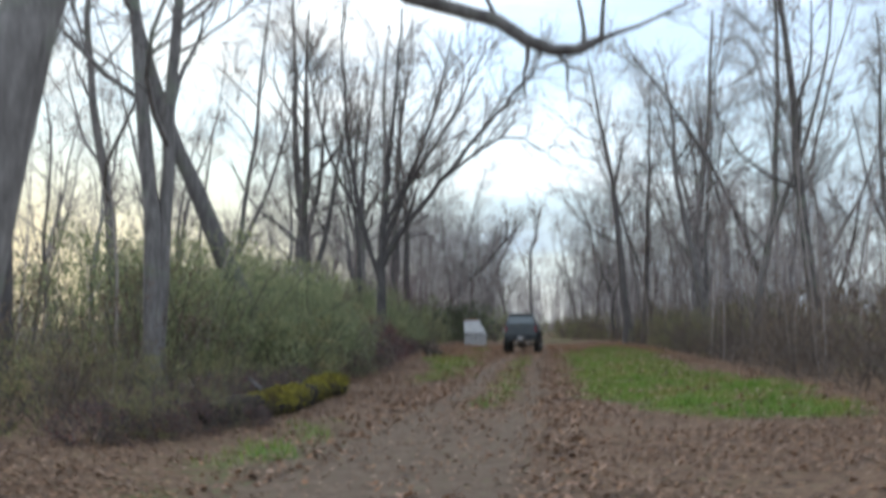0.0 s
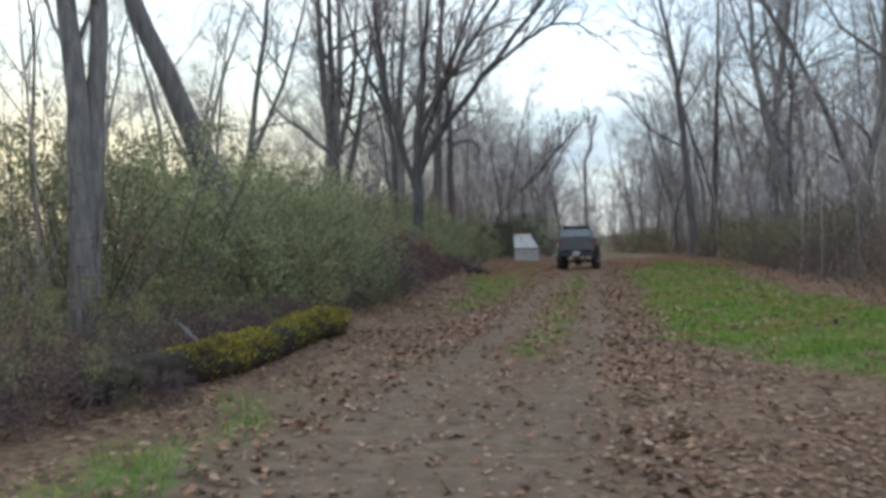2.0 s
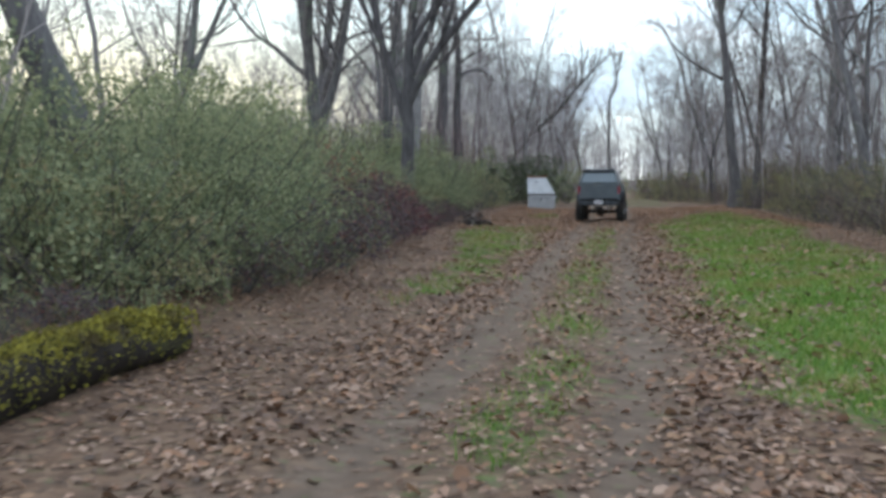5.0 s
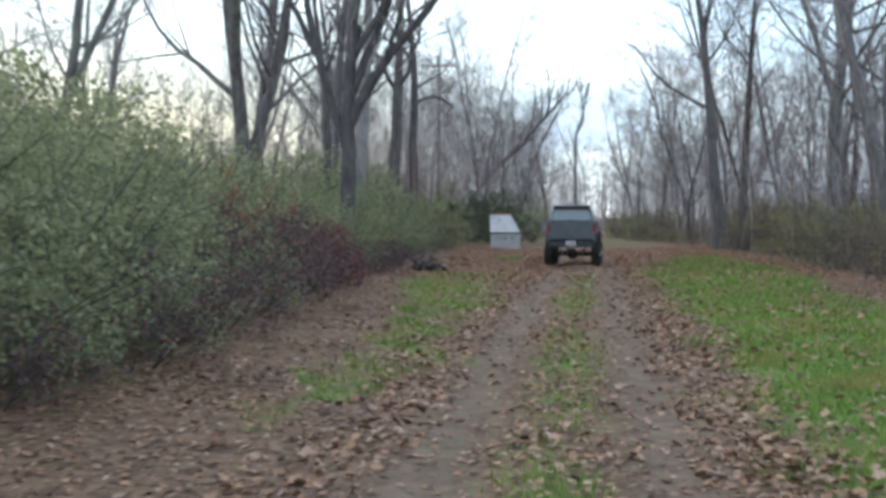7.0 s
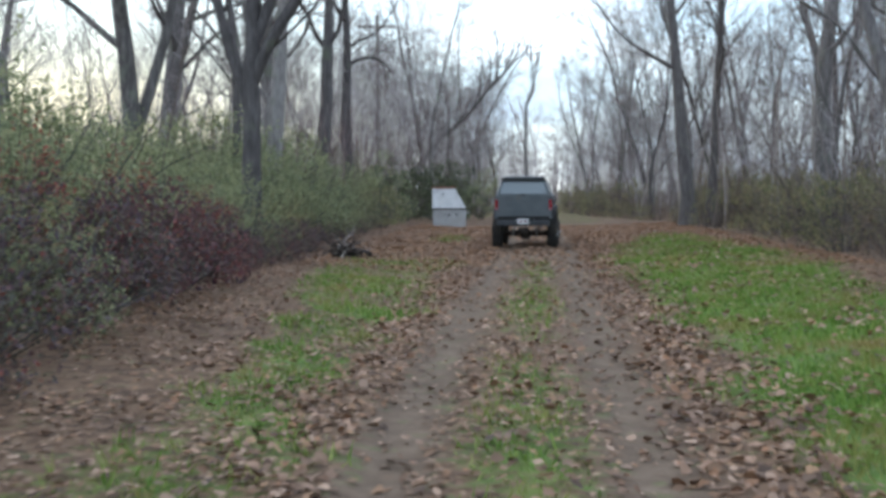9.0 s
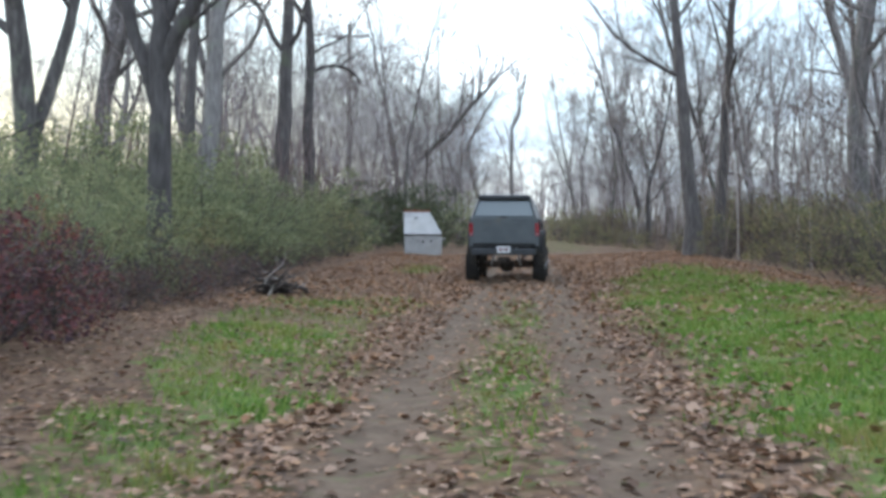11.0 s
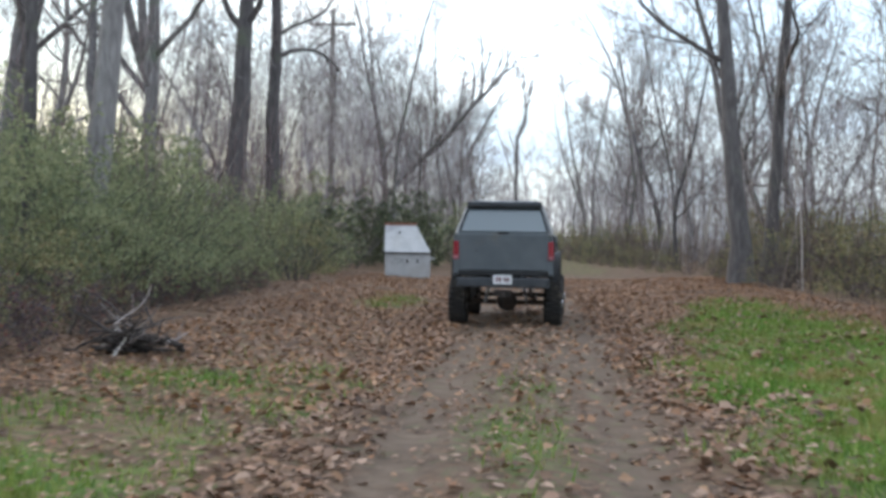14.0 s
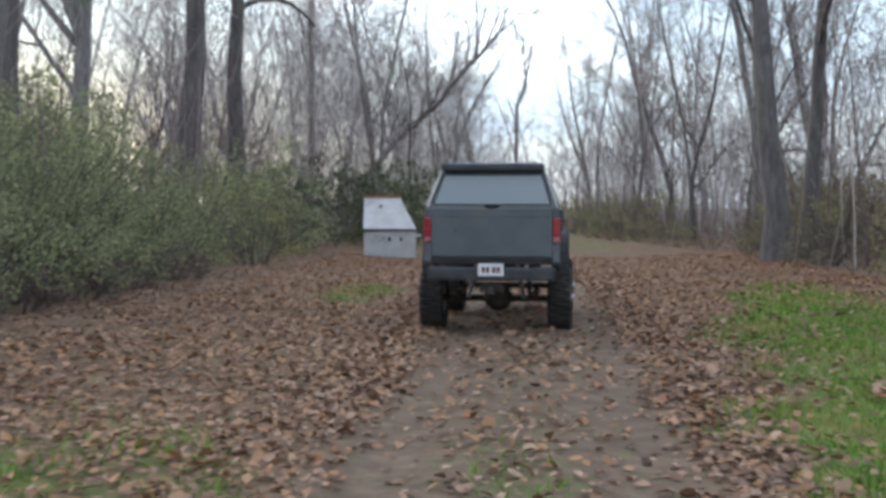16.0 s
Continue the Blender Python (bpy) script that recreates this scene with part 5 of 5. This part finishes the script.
def make_truck():
    """Lifted two-door sport-utility truck seen mostly from behind. Rear axle over the origin, front towards +y."""
    root = new("truck")
    tagged(root, "lifted dark grey-green two-door truck with muddy tyres standing on the track", "truck")
    R, F = -0.93, 3.42
    # lower body: side outline with wheel openings, drawn across the width
    line = [(R, 0.92), (R + 0.02, 1.30), (R, 1.58), (1.95, 1.58), (2.02, 1.53), (F - 0.08, 1.44), (F, 1.36), (F, 0.95), (F - 0.05, 0.88)]
    line += arc(2.55, 0.72, 0.52, 20, 160, 8) + [(1.95, 0.84), (0.55, 0.84)] + arc(0.0, 0.72, 0.52, 20, 160, 8) + [(R + 0.03, 0.88)]
    bm = bmesh.new()
    loft(bm, [[(sx, yy, zz + dz * (zz - 1.2)) for yy, zz in line] for sx, dz in ((-0.80, 0.0), (-0.825, -0.03), (0.825, -0.03), (0.80, 0.0))])
    part("body", bm, PAINT, root, "matt grey-green steel body with dust")
    # cab
    b0, t0 = 1.575, 2.06
    low = [(-0.775, R + 0.015), (0.775, R + 0.015), (0.775, 1.98), (-0.775, 1.98)]
    top = [(-0.625, R + 0.20), (0.625, R + 0.20), (0.60, 1.32), (-0.60, 1.32)]
    bm = bmesh.new()
    loft(bm, [[(a, b, b0) for a, b in low], [(a * 0.985, b + (0.012 if b < 0 else -0.05), b0 + 0.06) for a, b in low], [(a, b, t0) for a, b in top]])
    bmesh.ops.bevel(bm, geom=[e for e in bm.edges if abs(e.verts[0].co.z - e.verts[1].co.z) > 0.3], offset=0.05, segments=3, affect="EDGES")
    part("cab", bm, PAINT, root)
    bm = bmesh.new()
    loft(bm, [[(a * s, (b - 0.3) * s2 + 0.3, z) for a, b in top] for s, s2, z in ((1.01, 1.01, t0 - 0.012), (1.0, 1.0, t0 + 0.03), (0.93, 0.96, t0 + 0.065), (0.80, 0.88, t0 + 0.08))])
    part("roof", bm, PAINT, root)
    bm = block(bmesh.new(), -0.625, 0.625, R + 0.07, R + 0.34, t0 - 0.03, t0 + 0.065, 0.03)
    part("roof_visor", bm, BUMPER, root, "dark strip along the roof's rear edge")
    for s in (-1, 1):
        bm = block(bmesh.new(), s * 0.50 - 0.02, s * 0.50 + 0.02, R + 0.45, 1.15, t0 + 0.075, t0 + 0.10, 0.008)
        part("roof_rail", bm, TRIM, root)
    # windows
    yb, yt = R + 0.022, R + 0.185
    rear = [(-0.70, yb, b0 + 0.05), (0.70, yb, b0 + 0.05), (0.590, yt - 0.02, t0 - 0.085), (-0.590, yt - 0.02, t0 - 0.085)]
    part("window_seal", quad_panel(bmesh.new(), rear, 0.010, -0.035), TRIM, root, "black rubber window seal")
    part("rear_window", quad_panel(bmesh.new(), [(a, b - 0.006, c) for a, b, c in rear], 0.012), GLASS, root, "dusty tinted rear window")
    for s in (-1, 1):
        for y0, y1, yt0, yt1 in ((R + 0.28, 0.52, R + 0.42, 0.50), (0.62, 1.72, 0.60, 1.22)):
            c = [(s * 0.772, y0, b0 + 0.06), (s * 0.772, y1, b0 + 0.06), (s * 0.635, yt1, t0 - 0.06), (s * 0.635, yt0, t0 - 0.06)]
            part("side_window", quad_panel(bmesh.new(), c if s > 0 else c[::-1], 0.012), GLASS, root)
        bm = block(bmesh.new(), s * 0.825 - 0.012, s * 0.825 + 0.012, 0.58, 1.82, 0.90, 1.555, 0.01)
        door = part("door", bm, PAINT, root)
        part("handle", block(bmesh.new(), s * 0.845 - 0.014, s * 0.845 + 0.014, 0.64, 0.80, 1.38, 1.42, 0.006), TRIM, door)
        # thin pale strips, added to imitate the sky's gleam on the rear pillars
        sv, sf = tube_arrays([(np.array([(s * 0.785, R + 0.0, b0 + 0.02), (s * 0.705, R + 0.10, b0 + 0.26), (s * 0.628, R + 0.19, t0 - 0.01)]), np.array([0.014, 0.013, 0.012]), 6)])
        part("pillar_trim", mesh_data("pillar_trim", sv, sf, ALLOY, True), ALLOY, root, "added pale strip for the sky gleam on the rear pillar")
    front = [(0.70, 1.93, b0 + 0.05), (-0.70, 1.93, b0 + 0.05), (-0.56, 1.36, t0 - 0.04), (0.56, 1.36, t0 - 0.04)]
    part("windscreen", quad_panel(bmesh.new(), front, 0.012), GLASS, root)
    # tailgate
    bm = block(bmesh.new(), -0.735, 0.735, R - 0.022, R + 0.01, 0.985, 1.575, 0.012)
    gate = part("tailgate", bm, PAINT, root, "flat dusty grey-green tailgate")
    part("handle", block(bmesh.new(), -0.085, 0.085, R - 0.042, R - 0.02, 1.585, 1.625, 0.008), TRIM, gate, "black tailgate handle")
    part("badge", block(bmesh.new(), -0.455, -0.43, R - 0.028, R - 0.022, 1.29, 1.32, 0.004), STEEL, gate)
    part("crease", block(bmesh.new(), -0.72, 0.72, R - 0.030, R - 0.022, 1.475, 1.49, 0.003), PAINT, gate)
    part("lower_panel", block(bmesh.new(), -0.745, 0.745, R - 0.012, R + 0.02, 0.895, 0.975, 0.01), TRIM, root, "black strip below the tailgate")
    for s in (-1, 1):
        light = part("taillight", block(bmesh.new(), s * 0.785 - 0.048, s * 0.785 + 0.048, R - 0.025, R + 0.04, 1.16, 1.46, 0.014), RED_LENS, root, "red taillight")
        part("reversing_lens", block(bmesh.new(), s * 0.785 - 0.036, s * 0.785 + 0.036, R - 0.031, R - 0.024, 1.17, 1.225, 0.004), PINK_LENS, light, "faded pinkish lower lens")
    # bumper, plate, underside
    bm = block(bmesh.new(), -0.77, 0.77, R - 0.14, R + 0.02, 0.70, 0.865, 0.035)
    bumper = part("bumper", bm, BUMPER, root, "black steel rear bumper")
    plate = part("number_plate", block(bmesh.new(), -0.155, 0.155, R - 0.155, R - 0.143, 0.76, 0.91, 0.004), PLATE, root, "white number plate with dark bars")
    for k, (a, b) in enumerate(((-0.11, -0.07), (-0.055, -0.02), (0.02, 0.055), (0.07, 0.11))):
        part("bar", block(bmesh.new(), a, b, R - 0.160, R - 0.156, 0.80, 0.87), PLATE_INK, plate)
    part("hitch", block(block(bmesh.new(), -0.035, 0.035, R - 0.20, R + 0.25, 0.54, 0.61, 0.006), -0.15, 0.15, R - 0.02, R + 0.08, 0.55, 0.66, 0.01), STEEL, root, "square steel tow hitch")
    bm = bmesh.new()
    bmesh.ops.create_cone(bm, cap_ends=True, segments=14, radius1=0.045, radius2=0.045, depth=1.46, matrix=Matrix.Translation((0, 0, 0.415)) @ Matrix.Rotation(math.pi / 2, 4, "Y"))
    part("rear_axle", bm, STEEL, root)
    bm = bmesh.new()
    bmesh.ops.create_uvsphere(bm, u_segments=16, v_segments=10, radius=0.185, matrix=Matrix.Translation((0.02, -0.03, 0.43)) @ Matrix.Diagonal((1.0, 0.85, 0.95, 1)))
    part("differential", bm, STEEL, root, "round rear axle casing")
    bm = bmesh.new()
    bmesh.ops.create_cone(bm, cap_ends=True, segments=14, radius1=0.045, radius2=0.045, depth=1.46, matrix=Matrix.Translation((0, 2.55, 0.415)) @ Matrix.Rotation(math.pi / 2, 4, "Y"))
    part("front_axle", bm, STEEL, root)
    for s in (-1, 1):
        bm = bmesh.new()
        for k in range(4):
            block(bm, s * 0.50 - 0.035, s * 0.50 + 0.035, -0.62 + 0.1 * k, 0.62 - 0.1 * k, 0.50 - 0.014 * k, 0.512 - 0.014 * k)
        part("leaf_spring", bm, STEEL, root)
        sh, sr = tube_arrays([(np.array([(s * 0.36, -0.08, 0.42), (s * 0.26, 0.10, 0.86)]), np.array([0.03, 0.03]), 8)])
        part("shock_absorber", mesh_data("shock_absorber", sh, sr, ALLOY, True), ALLOY, root, "pale shock absorber")
        part("frame_rail", block(bmesh.new(), s * 0.45 - 0.04, s * 0.45 + 0.04, R + 0.02, 3.25, 0.72, 0.84, 0.01), STEEL, root)
        part("fender_flare", fender(s, 0.0), TRIM, root)
        part("fender_flare", fender(s, 2.55), TRIM, root)
        part("headlight", block(bmesh.new(), s * 0.62 - 0.13, s * 0.62 + 0.13, F - 0.01, F + 0.02, 1.12, 1.30, 0.01), CLEAR_LENS, root)
    ex, er = tube_arrays([(np.array([(0.42, 1.6, 0.62), (0.40, 0.5, 0.60), (0.44, -0.5, 0.58), (0.47, R - 0.05, 0.55)]), np.array([0.032, 0.032, 0.03, 0.03]), 10)])
    part("exhaust_pipe", mesh_data("exhaust_pipe", ex, er, STEEL, True), STEEL, root)
    part("fuel_tank", block(bmesh.new(), -0.36, 0.30, 0.35, 1.5, 0.70, 0.86, 0.04), TRIM, root)
    part("gearbox", block(bmesh.new(), -0.22, 0.22, 1.5, 2.9, 0.64, 0.90, 0.05), STEEL, root)
    part("grille", block(bmesh.new(), -0.45, 0.45, F - 0.005, F + 0.018, 1.08, 1.32, 0.01), TRIM, root)
    part("front_bumper", block(bmesh.new(), -0.85, 0.85, F - 0.02, F + 0.16, 0.72, 0.92, 0.04), STEEL, root)
    for x in (-0.815, 0.815):
        for y in (0.0, 2.55):
            wheel(root, x, y)
    return root


def fender(s, cy):
    bm = bmesh.new()
    a, b = arc(cy, 0.72, 0.50, 8, 172, 12), arc(cy, 0.72, 0.56, 8, 172, 12)
    rings = [[(s * 0.80, *p), (s * 0.90, p[0], p[1]), (s * 0.905, q[0], q[1] - 0.01), (s * 0.80, *q)] for p, q in zip(a, b)]
    return loft(bm, rings)


truck = make_truck()
truck.matrix_world = pose(-0.27, 62.9, gz(-0.3, 61.75) - 0.045, 0, 0, -3.0)


# ---------------------------------------------------------------- white box with a sloping lid
def make_box():
    root = new("feed_box")
    tagged(root, "weathered white metal box with a sloping lid beside the track", "box")
    bm = bmesh.new()
    loft(bm, [[(-0.76, -0.45, z), (0.78, -0.45, z), (0.78 - d, 0.55, z), (-0.76, 0.55, z)] for z, d in ((0.0, 0.28), (0.80, 0.28))])
    bmesh.ops.bevel(bm, geom=list(bm.edges), offset=0.012, segments=2, affect="EDGES")
    body = part("body", bm, WHITE_METAL, root)
    # sloping lid with cheeks: wide in front, narrow along the top
    bm = bmesh.new()
    lo = [(-0.78, -0.48), (0.80, -0.48), (0.52, 0.57), (-0.78, 0.57)]
    hi = [(-0.83, 0.40), (0.26, 0.40), (0.26, 0.57), (-0.83, 0.57)]
    loft(bm, [[(a, b, 0.812) for a, b in lo], [(a, b, 0.85) for a, b in lo], [(a, b, 1.76) for a, b in hi], [(a, b, 1.79) for a, b in hi]])
    lid = part("lid", bm, WHITE_METAL, root, "sloping white lid with rusty top edge")
    part("top_edge", block(bmesh.new(), -0.84, 0.27, 0.38, 0.585, 1.792, 1.86, 0.008), RUST, lid, "rusty red top edge")
    part("rim", block(bmesh.new(), -0.79, 0.81, -0.497, -0.483, 0.80, 0.86, 0.004), STEEL, lid, "dark rim where lid meets body")
    bm = bmesh.new()
    bmesh.ops.create_cone(bm, cap_ends=True, segments=14, radius1=0.035, radius2=0.035, depth=0.04, matrix=Matrix.Translation((-0.30, 0.165, 1.525)) @ Matrix.Rotation(radians(46), 4, "X"))
    part("hole", bm, DARK_HOLE, lid)
    for x, w in ((0.0, 0.035), (0.34, 0.025)):
        part("latch", block(bmesh.new(), x - w, x + w, -0.466, -0.448, 0.50, 0.62, 0.004), DARK_HOLE, body, "dark latch plate")
    part("stain", block(bmesh.new(), -0.52, -0.12, -0.456, -0.4485, 0.50, 0.66, 0.002), ALLOY, body, "faded grey label plate")
    part("side_handle", block(bmesh.new(), 0.78, 0.92, -0.40, -0.30, 0.62, 0.70, 0.01), ALLOY, body)
    return root


box = make_box()
box.matrix_world = pose(-3.78, 82.85, gz(-3.78, 82.85) - 0.02, 0, 0, 2)


# ---------------------------------------------------------------- fallen log, brush pile, poles
def make_log():
    root = new("fallen_log")
    tagged(root, "long fallen log thick with yellow-green moss", "log")
    rng = np.random.default_rng(81)
    n, k = 40, 14
    V = []
    for i in range(n):
        t = i / (n - 1)
        cx, cy = -4.42 + 0.16 * math.sin(t * 5) + 0.56 * t, 15.9 + 9.6 * t
        r = (0.225 + 0.02 * t) * min(1.0, 0.7 + 4 * t) * min(1.0, 0.6 + 12 * (1 - t))
        for j in range(k):
            a = 2 * math.pi * j / k
            rr = r * (1 + 0.10 * math.sin(3 * a + t * 9) + rng.normal(0, 0.03))
            V.append((cx + rr * math.cos(a), cy + rng.normal(0, 0.01), gz(cx, cy) + 0.17 + rr * math.sin(a)))
    F = [[i * k + j, i * k + (j + 1) % k, (i + 1) * k + (j + 1) % k, (i + 1) * k + j] for i in range(n - 1) for j in range(k)]
    F += [list(range(k))[::-1], list(range((n - 1) * k, n * k))]
    part("log", mesh_data("log", V, F, MOSS, True), MOSS, root, "dark rotting bark")
    # two long cushions of moss on the upper side, hanging over the flanks
    c = []
    for q in range(26000):
        t = rng.random()
        cx, cy = -4.42 + 0.16 * math.sin(t * 5) + 0.56 * t, 15.9 + 9.6 * t
        cushion = max(0.85 * math.exp(-((t - 0.36) / 0.14) ** 4), math.exp(-((t - 0.82) / 0.19) ** 4))
        if rng.random() > cushion * (0.75 + 0.35 * math.sin(cy * 3.1) * math.sin(cy * 1.3 + 1)):
            continue
        a = rng.normal(math.pi / 2, 0.85)
        r = 0.225 + 0.02 * t + (0.075 + 0.03 * math.sin(cy * 5.0)) * cushion * rng.random() * max(0.25, math.sin(a))
        c.append((cx + r * math.cos(a), cy, gz(cx, cy) + 0.17 + r * math.sin(a)))
    c = np.array(c)
    c = c[c[:, 2] > ground_z(c[:, 0], c[:, 1]) + 0.02]
    v, f = leaf_quads(rng, c, 0.042, -0.4)
    part("moss", fast_mesh("moss", v, f, MOSS_TUFT), MOSS_TUFT, root, "yellow-green moss tufts")
    for t, d, l in ((0.3, (-0.9, 0.3, 0.5), 0.5), (0.5, (0.5, 0.3, 0.35), 0.3)):
        cy = 15.9 + 9.6 * t
        a, b = bough(rng, (-4.15, cy, gz(-4.15, cy) + 0.3), d, l, 0.05, 0.02, 4, 0.1, 0)
        v, f = tube_arrays([(a, b, 6)])
        part("stub", mesh_data("stub", v, f, BARK_DARK, True), BARK_DARK, root, "broken branch stub")
    return root


MOSS_TUFT = material("moss_tuft", [(0.120, 0.110, 0.026), (0.235, 0.205, 0.034), (0.36, 0.31, 0.050)], 2.0, bump=0, island=0.5, leafy=0.2, spots=((0.10, 0.075, 0.03), 2.4, 0.52, 0.66))
make_log()


ROTTEN = material("damp_rotten_wood", [(0.03, 0.026, 0.024), (0.06, 0.05, 0.045), (0.10, 0.085, 0.075)], 7, rough=0.95, bump=0.4)


def make_pile(x, y, n, spread, seed, label):
    root = new("brush_pile")
    tagged(root, label, "brush pile")
    rng = np.random.default_rng(seed)
    for k in range(n):
        l = rng.uniform(0.35, 0.95)
        p = np.array([x + rng.normal(0, spread), y + rng.normal(0, spread), gz(x, y) + 0.02 + abs(rng.normal(0, 0.17))])
        a = rng.uniform(0, 6.28)
        pts, rad = bough(rng, p - np.array([math.cos(a), math.sin(a), 0.1]) * l * 0.4, (math.cos(a), math.sin(a), rng.uniform(-0.1, 0.5)), l, rng.uniform(0.010, 0.030), 0.006, 5, 0.16, 0)
        pts[:, 2] = np.maximum(pts[:, 2], gz(x, y) + 0.02)
        fork, fork_rad = bough(rng, pts[2], pts[3] - pts[2] + rng.normal(0, 0.06, 3), l * 0.4, rad[2] * 0.7, 0.005, 3, 0.16, 0)
        fork[:, 2] = np.maximum(fork[:, 2], gz(x, y) + 0.02)
        v, f = tube_arrays([(pts, rad, 6), (fork, fork_rad, 5)])
        m = TWIG if k % 5 == 0 else ROTTEN
        part("stick", mesh_data("stick", v, f, m, True), m, root, "greyer dead stick" if k % 5 == 0 else "")
    for foot, head in (((-4.65, 55.50, 0.08), (-4.56, 55.90, 0.40)), ((-4.82, 55.60, 0.18), (-4.76, 56.10, 0.42))):
        foot, head = np.array(foot), np.array(head)
        v, f = tube_arrays([(np.array([foot, (foot + head) / 2 + (0.02, 0, 0.02), head]), np.array([0.020, 0.017, 0.010]), 7)])
        part("stick", mesh_data("stick", v, f, DEADWOOD, True), DEADWOOD, root, "bleached stick leaning on the heap")
    return root


make_pile(-4.65, 55.95, 64, 0.21, 91, "heap of dead sticks and pale branches by the bushes")


def make_snag():
    root = new("broken_sapling")
    tagged(root, "pale dead broken sapling leaning at the wood's edge", "dead tree")
    v, f = tube_arrays([(np.array([(0, 0, -0.1), (0.12, 0, 0.9), (0.26, 0.02, 1.8), (0.48, 0.03, 3.3)]), np.array([0.12, 0.115, 0.10, 0.06]), 8)])
    part("stem", mesh_data("stem", v, f, DEADWOOD, True), DEADWOOD, root)
    return root


make_snag().matrix_world = pose(9.55, 104.7, gz(9.55, 104.7))


def make_pole():
    root = new("utility_pole")
    tagged(root, "weathered wooden utility pole with a crossarm in the wood", "utility pole")
    v, f = tube_arrays([(np.array([(0, 0, -0.1), (0, 0, 6), (0, 0, 12.5)]), np.array([0.17, 0.15, 0.11]), 10)])
    part("pole", mesh_data("pole", v, f, GREY_POLE, True), GREY_POLE, root)
    arm = part("crossarm", block(bmesh.new(), -1.2, 1.2, -0.17, -0.08, 11.72, 11.85, 0.01), GREY_POLE, root)
    for x in (-1.1, -0.45, 0.45, 1.1):
        bm = bmesh.new()
        bmesh.ops.create_cone(bm, cap_ends=True, segments=8, radius1=0.05, radius2=0.03, depth=0.18, matrix=Matrix.Translation((x, -0.125, 11.94)))
        part("insulator", bm, ALLOY, arm)
    return root


make_pole().matrix_world = pose(-9.4, 101.5, gz(-9.4, 101.5))


def make_marker():
    """Small white marker post far down the track."""
    root = new("marker_post")
    tagged(root, "small white marker post at the far track edge", "post")
    part("post", block(bmesh.new(), -0.06, 0.06, -0.06, 0.06, -0.05, 0.75, 0.01), WHITE_METAL, root)
    part("plate", block(bmesh.new(), -0.30, 0.30, -0.085, -0.064, 0.35, 1.15, 0.01), WHITE_METAL, root)
    return root


make_marker().matrix_world = pose(-2.75, 128, gz(-2.75, 128))
